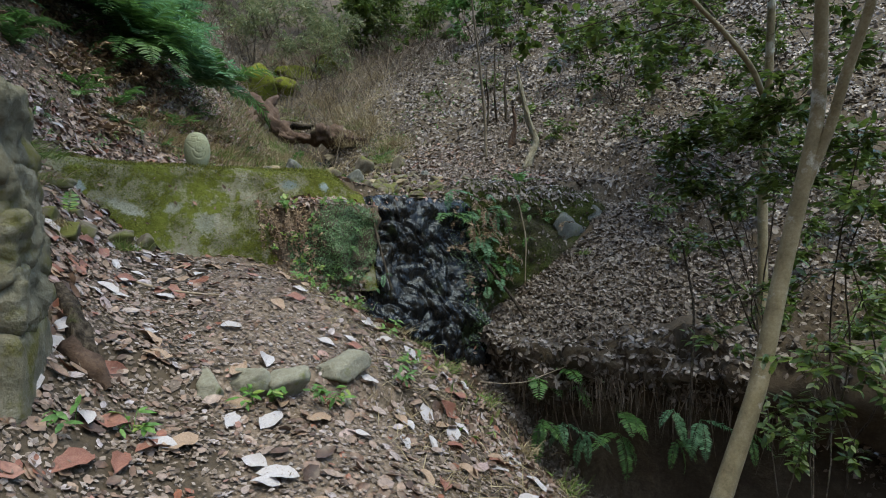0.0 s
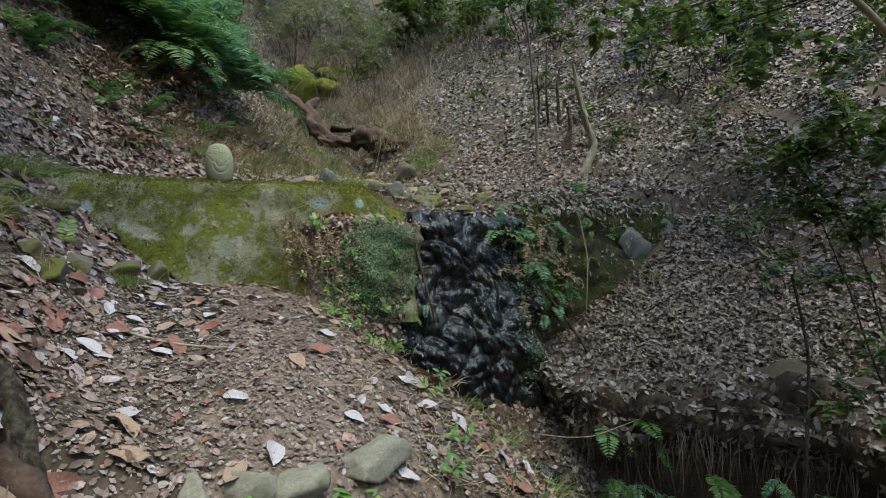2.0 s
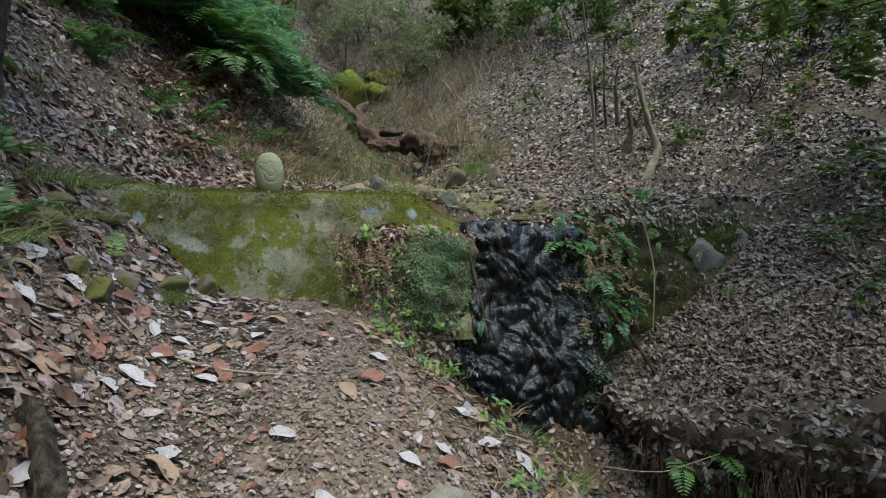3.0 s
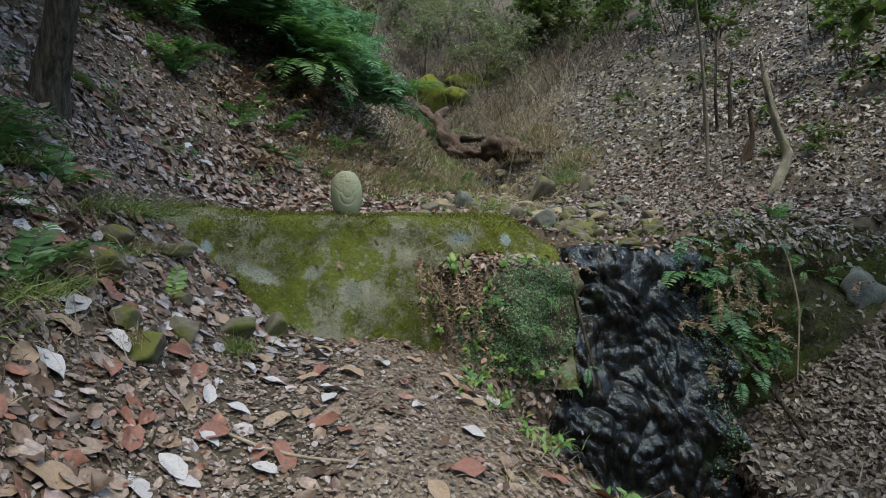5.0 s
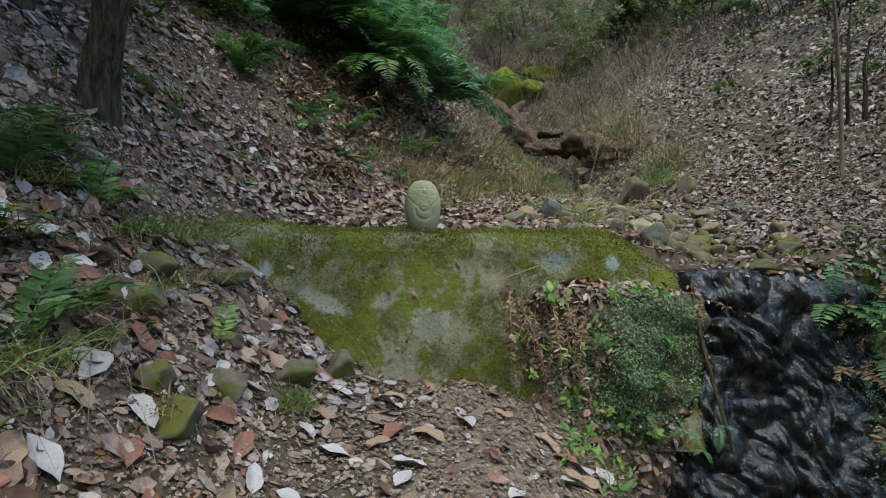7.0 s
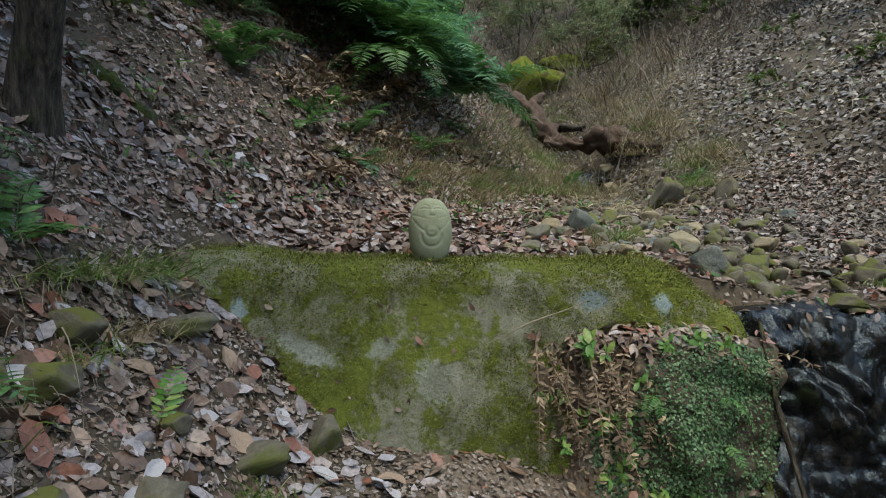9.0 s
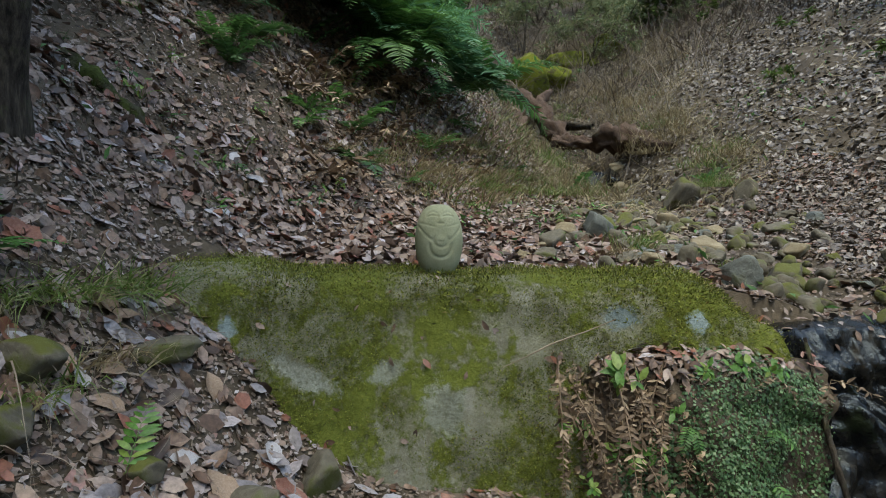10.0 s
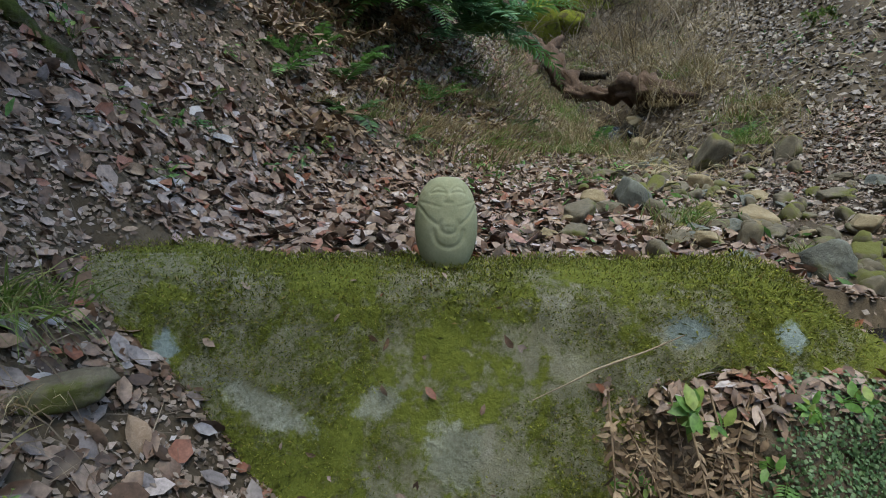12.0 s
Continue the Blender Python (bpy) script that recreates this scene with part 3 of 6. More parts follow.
def swept_wall(name, x0, x1, profile, mat, label, rough=0.02, seed=5, step=0.04, top=None, ragged=0.0, tuck=0.0, slant=0.0):
    """A wall whose front-top-back outline (y, z) is swept along x, with uneven faces."""
    pts = []
    for (ya, za), (yb, zb) in zip(profile, profile[1:]):
        n = max(1, int(math.hypot(yb - ya, zb - za) / step))
        pts += [(ya + (yb - ya) * i / n, za + (zb - za) * i / n) for i in range(n)]
    pts.append(profile[-1])
    pts = np.array(pts)
    xs = np.linspace(x0, x1, int((x1 - x0) / step) + 2)
    X = np.repeat(xs[:, None], len(pts), 1)
    Y, Z = np.repeat(pts[None, :, 0], len(xs), 0), np.repeat(pts[None, :, 1], len(xs), 0)
    if top is not None:
        Z = Z + top(X) * ss(profile[0][1], profile[1][1], Z)
    d = rough * (wav(X * 1.0 + Y, Z * 1.0, 7, seed) + 0.4 * wav(X, Z + Y, 25, seed + 1))
    Y, Z = Y + d, Z + 0.6 * rough * wav(X, Y, 9, seed + 2)
    ends = ss(x0 + 0.25, x0, X) + ss(x1 - 0.25, x1, X)
    Y = Y + tuck * (ss(x0 + 0.3, x0, X) + 0.4 * ss(x1 - 0.4, x1, X))
    X = X + ragged * ends * (wav(Z, Y, 8, seed + 5) + 0.5 * wav(Z, Y, 23, seed + 6))
    X = X - slant * ss(1.6, 0.5, Z) * ss(x0 + 0.5, x1, X)
    v = np.stack([X, Y, Z], -1).reshape(-1, 3)
    nv = len(pts)
    f = grid_faces(len(xs), nv).tolist()
    f += [list(range(nv)), list(range((len(xs) - 1) * nv, len(xs) * nv))[::-1]]
    return tagged(mesh_object(name, v, f, mat), label, "wall", kind="structure")


wall_left = swept_wall("wall_left", -1.15, 1.88, [(5.2, 0.8), (5.5, 1.7), (5.6, 1.92), (5.66, 1.98), (5.76, 2.01), (6.0, 2.02), (6.05, 1.6)], MOSSY, "low concrete check wall grown over with yellow-green moss",
                       rough=0.022, step=0.03, top=lambda x: 0.06 * ss(-0.2, -0.9, x) - 0.22 * ss(1.45, 1.88, x))
wall_recess = swept_wall("wall_recess", 0.75, 2.0, [(5.08, 0.4), (5.22, 1.1), (5.36, 1.55), (5.42, 1.66), (5.5, 1.7), (5.7, 1.68)], SOIL, "earth and roots piled against a check wall", 0.05, 12, 0.025, ragged=0.05, tuck=0.14, slant=0.3, top=lambda x: -0.06 * ss(1.2, 1.9, x) + 0.05 * wav(x, 0 * x, 9, 4))
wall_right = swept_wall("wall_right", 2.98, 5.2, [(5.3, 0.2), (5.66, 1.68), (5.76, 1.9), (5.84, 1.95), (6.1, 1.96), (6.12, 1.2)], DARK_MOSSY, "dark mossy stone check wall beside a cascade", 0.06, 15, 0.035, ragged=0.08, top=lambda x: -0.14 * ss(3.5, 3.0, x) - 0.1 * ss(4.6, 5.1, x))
# the wet rock face of the cascade
cu, cs = np.linspace(0, 1, 170), np.linspace(0, 1, 280)
CU, CS = np.meshgrid(cu, cs, indexing="ij")
CZ = np.interp(CS, [0, 0.08, 0.75, 0.84, 0.93, 1], [-0.5, -0.2, 1.6, 1.73, 1.76, 1.3])
CY = np.interp(CS, [0, 0.08, 0.3, 0.55, 0.75, 0.84, 0.93, 1], [4.8, 4.95, 5.14, 5.42, 5.62, 5.76, 6.1, 6.2])
left_edge = np.interp(CZ, [-0.5, 0.3, 0.9, 1.65], [1.58, 1.62, 1.72, 1.9])
CX = left_edge + (3.18 - left_edge) * CU
push = []
for x, z in zip(CX.ravel(), CZ.ravel()):
    warp = noise.noise(Vector((x * 3.0, z * 2.2, 4.0)))
    a, b = x + 0.28 * z + 0.12 * warp, z - 0.15 * x + 0.08 * warp
    lump = noise.voronoi(Vector((a * 5.2, b * 3.4, 9.0)))[0]
    knob = noise.voronoi(Vector((a * 13, b * 9, 3.0)))[0]
    fold = 1 - abs(noise.noise(Vector((a * 9, b * 2.2, 2.0)))) * 2
    push.append(1.0 * (0.75 - lump[0]) + 0.4 * (0.7 - knob[0]) + 0.08 * fold + 0.5 * noise.noise(Vector((x * 2.4, z * 2.4, 7.7))) + 0.08 * noise.turbulence(Vector((a * 30, b * 14, 1.7)), 3, True))
push = np.array(push).reshape(CX.shape)
body = ss(0.0, 0.1, CS) * ss(0.98, 0.8, CS)
CY2 = CY - 0.16 * (push - 0.5) * body
CZ2 = CZ + 0.07 * push * body
CX2 = CX + 0.03 * np.sin(CZ * 9 + CX * 4) * body
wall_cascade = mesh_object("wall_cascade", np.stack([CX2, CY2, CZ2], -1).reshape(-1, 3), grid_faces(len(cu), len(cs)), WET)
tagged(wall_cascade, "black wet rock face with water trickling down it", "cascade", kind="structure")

# ---- statue ----


def statue(at):
    """A rounded stone with shallow carved shapes on its front; one plain mesh."""
    nu, nv = 110, 120
    T, P = np.meshgrid(np.linspace(0.02, np.pi - 0.02, nu), np.linspace(0, 2 * np.pi, nv, endpoint=False), indexing="ij")
    R = np.sin(T) ** 0.72
    X, Y, Z = 0.118 * R * np.cos(P), 0.092 * R * np.sin(P), -0.178 * np.cos(T)
    front = ss(0.0, -0.03, Y)

    def groove(f, w, depth):
        return depth * np.exp(-(f / w) ** 2)

    x, z = X / 0.118, (Z + 0.158) / 0.336
    d = 0
    for s in (-1, 1):
        d = d + groove(z - 0.83 + 0.3 * (x - s * 0.31) ** 2, 0.010, 0.005) * ss(0.27, 0.2, np.abs(x - s * 0.31))
        d = d + groove(z - 0.885 + 1.1 * (x - s * 0.3) ** 2, 0.014, 0.003) * ss(0.3, 0.2, np.abs(x - s * 0.3))
        d = d + groove(z - 0.45 - 0.3 * np.abs(x) ** 2.2, 0.016, 0.006) * ss(0.28, 0.36, s * x) * ss(0.98, 0.85, s * x)
        d = d + groove(z - 0.64 - 0.1 * np.abs(x), 0.012, 0.003) * ss(0.2, 0.35, s * x) * ss(0.95, 0.8, s * x)
    d = d + groove(z - 0.715, 0.010, 0.005) * ss(0.17, 0.1, np.abs(x))
    d = d - groove(np.hypot(x * 1.2, (z - 0.77) * 2.0), 0.08, 0.005)
    ring = np.hypot(x, (z - 0.48) * 2.85)
    d = d + groove(ring - 0.3, 0.05, 0.006) * ss(0.56, 0.5, z) - groove(ring, 0.16, 0.004)
    d = d + groove(z - 0.46, 0.010, 0.003) * ss(0.16, 0.1, np.abs(x))
    d = d + groove(np.hypot(x, (z - 0.4) * 2.7) - 0.47, 0.06, 0.006) * ss(0.46, 0.4, z)
    n = unit(np.stack([X / 0.118 ** 2, Y / 0.092 ** 2, Z / 0.178 ** 2], -1))
    V = np.stack([X, Y, Z], -1) - n * (0.75 * d * front)[..., None]
    V[..., 2] = np.maximum(V[..., 2], -0.158) + 0.158
    ob = mesh_object("stone_statue", V.reshape(-1, 3), grid_faces(nu, nv, True), STATUE)
    ob.location = at
    ob.rotation_euler = (radians(-4), 0, radians(6))
    return tagged(ob, "small egg-shaped pale green stone figure on a mossy wall", "statue")


statue((0.275, 5.83, 2.02))

# ---- stones ----


def stone_mesh(seed, size, mat, planes=10, sub=4, soft=0.1, smooth=True):
    """A weathered stone: a ball cut by random planes, with blunted edges and pits."""
    r = np.random.RandomState(seed)
    bm = bmesh.new()
    bmesh.ops.create_icosphere(bm, subdivisions=sub, radius=1)
    v = np.array([q.co[:] for q in bm.verts])
    nrm, d = unit(r.normal(0, 1, (planes, 3))), r.uniform(0.42, 0.8 if planes < 12 else 0.62, planes)
    dots = v @ nrm.T
    cut = np.where(dots > 0.05, d[None] / np.maximum(dots, 0.05), 9)
    rad = np.minimum(-np.log(np.exp(-cut * 12).sum(1)) / 12, 1.0)
    rad = soft * rad + (1 - soft) * np.minimum(cut.min(1), 1)
    v = v * rad[:, None]
    v = v * 1.35 * (1 + 0.05 * wav(v[:, 0] * 3, v[:, 1] * 3 + v[:, 2] * 4, 2, seed)[:, None] + 0.02 * wav(v[:, 0] - v[:, 2], v[:, 1] + v[:, 2], 17, seed + 9)[:, None]) * np.array(size)
    for q, c in zip(bm.verts, v):
        q.co = c
    me = bpy.data.meshes.new("stone")
    bm.to_mesh(me)
    bm.free()
    me.polygons.foreach_set("use_smooth", [smooth] * len(me.polygons))
    me.materials.append(mat)
    return me


def stone(seed, x, y, size, mat, label, sink=0.35, turn=0, group="", z=None, name="stone", tilt=0.15, planes=10):
    r = np.random.RandomState(seed + 500)
    ob = new(name, stone_mesh(seed, size, mat, planes))
    ob.matrix_basis = pose(x, y, (terrain(x, y) if z is None else z) + size[2] * (1 - 2 * sink), r.uniform(-1, 1) * 57 * tilt, r.uniform(-1, 1) * 57 * tilt, turn)
    return tagged(ob, label, "stone", group)


STEP = stone_like("step_rock", [(0.3, (0.12, 0.115, 0.085)), (0.5, (0.2, 0.195, 0.15)), (0.7, (0.3, 0.295, 0.24))], (0.13, 0.14, 0.05), 0.58, 8.0, 0.85, 0.02)
for k, (x, y, a, b, c, t) in enumerate([(0.14, 2.70, 0.068, 0.08, 0.085, 20), (0.31, 2.7, 0.075, 0.08, 0.085, 5), (0.5, 2.71, 0.078, 0.08, 0.09, 10), (0.79, 2.77, 0.115, 0.09, 0.08, 8), (0.78, 2.72, 0.09, 0.07, 0.06, 30)]):
    stone(30 + k, x, y, (1.25 * a, 1.2 * b, 1.15 * c), STEP, "pale grey stone of a rough path step", 0.4 if k < 4 else 0.8, t, "stones of the step", name="step_stone", z=0.685 if k < 4 else 0.6, tilt=0.06, planes=13)
MOSSY_ROCK = ROCK.copy()
MOSSY_ROCK.name = "mossy_rock"
mt = MOSSY_ROCK.node_tree
mb = mt.nodes["Principled BSDF"]
old = mb.inputs["Base Color"].links[0].from_socket
up_z = node(mt, "ShaderNodeSeparateXYZ", [(0, node(mt, "ShaderNodeNewGeometry").outputs["Normal"])]).outputs[2]
where = ramp(mt, mix(mt, 0.5, up_z, noise_tex(mt, 9, 6)), [(0.5, (0, 0, 0)), (0.62, (1, 1, 1))])
mt.links.new(mix(mt, where, old, (0.085, 0.088, 0.018)), mb.inputs["Base Color"])

for k, (x, y, a, b, c, t, m) in enumerate([
        (-0.19, 5.2, 0.085, 0.07, 0.085, 30, 0), (-0.38, 4.86, 0.15, 0.08, 0.06, 15, 0), (-0.52, 4.42, 0.11, 0.08, 0.075, -10, 0), (-0.58, 4.08, 0.095, 0.08, 0.075, 10, 1), (-0.7, 4.15, 0.07, 0.06, 0.06, 40, 1),
        (-0.88, 4.52, 0.1, 0.07, 0.07, 0, 1), (-0.98, 4.38, 0.09, 0.06, 0.06, 20, 1), (-0.8, 5.17, 0.13, 0.06, 0.06, 35, 0), (-0.95, 4.74, 0.1, 0.07, 0.07, -20, 1), (-0.62, 4.72, 0.06, 0.05, 0.04, 0, 1)]):
    stone(50 + k, x, y, (a, b, c), (ROCK, MOSSY_ROCK)[m], ("rounded grey stone half sunk in the bank", "stone with yellow moss half sunk in the bank")[m], 0.4, t, "stones on the bank")
SLATE = stone_like("slate_rock", [(0.3, (0.05, 0.055, 0.05)), (0.5, (0.105, 0.112, 0.1)), (0.7, (0.19, 0.2, 0.185))], (0.08, 0.085, 0.035), 0.56, 7.0, 0.7, 0.02)
OCHRE = stone_like("ochre_rock", [(0.3, (0.11, 0.085, 0.05)), (0.5, (0.21, 0.17, 0.105)), (0.7, (0.34, 0.29, 0.2))], (0.12, 0.115, 0.05), 0.56, 7.0, 0.85, 0.02)
stone(80, 2.62, 5.86, (0.11, 0.07, 0.05), MOSSY_ROCK, "pale flat stone on the lip of a small cascade", 0.2, 10, z=1.76, name="lip_stone")
stone(83, 4.74, 5.62, (0.27, 0.05, 0.2), SLATE, "grey stone slab in a mossy wall", 0.3, 5, z=1.28, tilt=0.05, name="wall_stone")
stone(84, 5.02, 5.66, (0.16, 0.05, 0.16), SLATE, "grey stone slab in a mossy wall", 0.3, -8, z=1.42, tilt=0.05, name="wall_stone")
stone(81, 2.66, 5.84, (0.08, 0.06, 0.02), ROCK, "thin dark slab under a stone at the cascade's lip", 0.2, 0, z=1.74, name="lip_stone")
bed = [(0.95, 6.7, 0.11, 0.08, 0.08, 0), (0.82, 6.62, 0.06, 0.05, 0.06, 0), (1.1, 7.15, 0.2, 0.12, 0.1, 0), (1.5, 7.35, 0.13, 0.1, 0.17, 0), (1.3, 7.5, 0.12, 0.1, 0.1, 0), (1.72, 7.85, 0.12, 0.1, 0.08, 1), (2.45, 7.6, 0.23, 0.13, 0.11, 0),
       (2.3, 7.15, 0.16, 0.1, 0.08, 0), (1.98, 6.2, 0.17, 0.11, 0.11, 0), (2.35, 6.35, 0.13, 0.11, 0.11, 1), (2.62, 6.8, 0.14, 0.12, 0.12, 1), (3.0, 7.3, 0.15, 0.12, 0.11, 0), (3.42, 10.35, 0.26, 0.2, 0.24, 1), (3.95, 9.7, 0.2, 0.15, 0.17, 1),
       (2.9, 9.4, 0.14, 0.1, 0.1, 0), (2.5, 9.0, 0.14, 0.12, 0.08, 0), (2.1, 8.6, 0.16, 0.1, 0.1, 1), (1.9, 9.3, 0.14, 0.12, 0.09, 0), (2.6, 10.3, 0.16, 0.12, 0.1, 0), (3.0, 8.6, 0.13, 0.1, 0.1, 0), (3.3, 8.1, 0.13, 0.1, 0.08, 0), (1.6, 6.55, 0.1, 0.08, 0.07, 0),
       (1.8, 6.9, 0.09, 0.07, 0.06, 0), (3.1, 6.3, 0.12, 0.09, 0.08, 1), (3.35, 6.8, 0.11, 0.08, 0.07, 0), (2.9, 12.9, 0.16, 0.14, 0.18, 1), (3.4, 12.4, 0.14, 0.12, 0.1, 0), (2.7, 11.6, 0.2, 0.12, 0.1, 0), (3.2, 11.4, 0.13, 0.1, 0.09, 0), (3.7, 13.5, 0.2, 0.16, 0.2, 0), (3.0, 14.0, 0.2, 0.2, 0.2, 1), (3.9, 14.3, 0.2, 0.2, 0.16, 0)]
for k, (x, y, a, b, c, m) in enumerate(bed):
    stone(100 + k, x, y, (a, b, c), MOSSY_ROCK if m else (ROCK, OCHRE, SLATE)[(0, 1, 0, 2, 1)[k % 5]], "stone capped with yellow-green moss in a stream bed" if m else ("angular grey-brown stone in a stream bed", "angular tan stone in a stream bed", "angular blue-grey stone in a stream bed")[(0, 1, 0, 2, 1)[k % 5]], 0.38, 37 * k, "stones of the stream bed", planes=13)
SHARDS = [stone_mesh(220 + k, (0.1, 0.07 + 0.008 * k, 0.035 + 0.006 * (k % 4)), (ROCK, OCHRE, SLATE, ROCK, MOSSY_ROCK, SLATE, OCHRE, ROCK)[k], planes=13, sub=3, soft=0.0, smooth=False) for k in range(8)]
KINDS = ("grey-brown", "tan", "blue-grey", "grey-brown", "mossy", "blue-grey", "tan", "grey-brown")
rnd = np.random.RandomState(6)
for k in range(130):
    y = rnd.uniform(6.05, 10.5)
    x = np.interp(y, [5.5, 7, 8, 12], [2.5, 2.2, 2.5, 3.2]) + rnd.normal(0, 0.7)
    if x < 0.75 or (x > 3.9 and y < 7.5):
        continue
    q = rnd.uniform(0.35, 1.15)
    ob = new("stone", SHARDS[k % 8])
    ob.matrix_basis = Matrix.LocRotScale((x, y, terrain(x, y) + 0.012 * q), Euler((rnd.normal(0, 0.35), rnd.normal(0, 0.35), rnd.uniform(0, 6.28))), (q, q, q))
    tagged(ob, KINDS[k % 8] + " angular stone among leaves in a stream bed", "stone", "stones of the stream bed")
SMALL = [stone_mesh(200 + k, (0.05, 0.04, 0.035), (ROCK, MOSSY_ROCK, ROCK)[k % 3], sub=3) for k in range(6)]
rnd = np.random.RandomState(5)
for k in range(170):
    y = rnd.uniform(6.0, 11.5)
    x = np.interp(y, [5.5, 8, 15], [2.35, 2.5, 3.1]) + rnd.normal(0, 0.55)
    s = rnd.uniform(0.5, 1.8)
    ob = new("pebble", SMALL[k % 6])
    ob.matrix_basis = Matrix.LocRotScale((x, y, terrain(x, y) + 0.015), Euler(rnd.uniform(0, 6, 3)), (s, s, s))
    tagged(ob, "small grey-brown stone in a stream bed", "stone", "small stones of the stream bed")

for k, (x, y, a, b, c) in enumerate([(2.8, 18.7, 0.62, 0.45, 0.62), (3.6, 19.4, 0.6, 0.4, 0.4), (4.6, 21.0, 1.0, 0.5, 0.3), (6.0, 22.3, 1.0, 0.5, 0.3)]):
    stone(240 + k, x, y, (a, b, c), MOSS, "boulder wholly covered with bright yellow-green moss", 0.3, 20 * k, name="mossy_boulder")

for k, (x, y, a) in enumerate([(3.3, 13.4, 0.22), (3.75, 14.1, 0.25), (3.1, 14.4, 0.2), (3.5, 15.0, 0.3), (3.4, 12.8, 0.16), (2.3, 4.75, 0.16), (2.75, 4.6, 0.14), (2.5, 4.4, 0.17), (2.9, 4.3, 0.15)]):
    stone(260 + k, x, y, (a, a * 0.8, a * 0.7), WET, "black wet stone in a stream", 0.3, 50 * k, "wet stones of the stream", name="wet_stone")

# stone pillar beside the path
pillar = tagged(new("stone_pillar"), "weathered stacked stone pillar with moss and lichen beside the path", "pillar")
PILLAR = stone_like("pillar_stone", [(0.3, (0.08, 0.075, 0.05)), (0.5, (0.15, 0.14, 0.095)), (0.7, (0.28, 0.27, 0.21))], (0.105, 0.1, 0.025), 0.53, 7.0, 0.9, 0.04)


def block(name, c, h, seed, parent, rough):
    bm = bmesh.new()
    bmesh.ops.create_cube(bm, size=2)
    bmesh.ops.subdivide_edges(bm, edges=bm.edges[:], cuts=22, use_grid_fill=True)
    v = np.array([q.co[:] for q in bm.verts])
    v = v / (np.sum(np.abs(v) ** 14, 1) ** (1 / 14))[:, None]
    w = v * np.array(h)
    off = rough * np.array([1.6 * noise.fractal(Vector((*(a * 6), )) + Vector((seed, 0, 0)), 0.8, 2.0, 5) for a in (w + np.array(c))])
    w = w + unit(v) * off[:, None] + np.array(c)
    for q, k in zip(bm.verts, w):
        q.co = k
    me = bpy.data.meshes.new(name)
    bm.to_mesh(me)
    bm.free()
    me.polygons.foreach_set("use_smooth", [True] * len(me.polygons))
    me.materials.append(PILLAR)
    return under(new(name, me), parent)


block("stone", (-0.77, 2.36, 0.93), (0.335, 0.28, 0.22), 1, pillar, 0.008)
block("stone", (-0.76, 2.38, 1.24), (0.325, 0.27, 0.13), 2, pillar, 0.025)
block("stone", (-0.78, 2.38, 1.42), (0.33, 0.275, 0.12), 3, pillar, 0.03)
block("stone", (-0.77, 2.38, 1.58), (0.318, 0.265, 0.12), 4, pillar, 0.03)
block("stone", (-0.79, 2.38, 1.8), (0.325, 0.27, 0.17), 5, pillar, 0.035)
block("stone", (-0.91, 2.38, 2.05), (0.33, 0.26, 0.13), 6, pillar, 0.035)

# ---- the overhanging lip of the gully ----
lip_bank = tube("bank_lip", [(3.05, 5.0, 0.3), (3.18, 4.75, 0.12), (3.38, 4.4, -0.02), (3.72, 4.15, 0.0), (4.02, 3.92, 0.06), (4.3, 3.55, 0.12), (4.5, 3.1, 0.16), (4.65, 2.5, 0.16), (4.8, 1.5, 0.1)], [0.1, 0.18, 0.26, 0.28, 0.3, 0.32, 0.34, 0.34, 0.3], SOIL, None, 18, 0.35, 77)
tagged(lip_bank, "overhanging earth lip of a dark gully", "bank", kind="structure")

# ---- logs, trunks, branches ----


def log(name, pts, radii, mat, label, category="log", rough=0.16, seed=1, sides=12):
    if category == "tree":
        root = tagged(new(name), label, category)
        tube("trunk", pts, radii, mat, root, sides, rough, seed)
        return root
    return tagged(tube(name, pts, radii, mat, None, sides, rough, seed), label, category)


log("fallen_log", [(2.22, 17.00, 5.08), (2.50, 16.60, 4.76), (2.68, 16.20, 4.45), (2.83, 15.80, 4.06), (3.03, 15.50, 3.79), (3.22, 15.30, 3.66)], [0.12, 0.18, 0.19, 0.2, 0.17, 0.12], RED_BARK, "rotten brown log slanting down to a stream", rough=0.45, sides=18)
log("fallen_log", [(2.78, 15.50, 3.76), (3.22, 15.30, 3.69), (3.53, 14.90, 3.64), (3.72, 14.60, 3.68), (4.02, 14.30, 3.70), (4.19, 13.90, 3.60), (4.23, 13.40, 3.44), (4.36, 12.80, 3.35)], [0.11, 0.13, 0.12, 0.2, 0.23, 0.17, 0.1, 0.07], RED_BARK, "rotten reddish log bridging a stream", seed=2, rough=0.5, sides=18)
log("fallen_log", [(2.23, 16.60, 4.61), (2.15, 16.20, 4.30), (1.99, 15.60, 3.96), (1.99, 15.20, 3.69)], [0.12, 0.17, 0.15, 0.12], RED_BARK, "rotten brown stump on a stream bank", seed=3, rough=0.45, sides=16)
log("fallen_log", [(2.59, 16.80, 4.65), (2.85, 17.20, 4.98), (3.14, 17.50, 5.24)], [0.1, 0.13, 0.08], RED_BARK, "short rotten log leaning in a stream hollow", seed=41, rough=0.45)
log("fallen_log", [(3.09, 16.80, 4.28), (3.54, 16.40, 4.20), (3.81, 16.00, 4.17)], [0.08, 0.1, 0.06], DARK_BARK, "dark rotten log beside a stream", seed=42, rough=0.4)
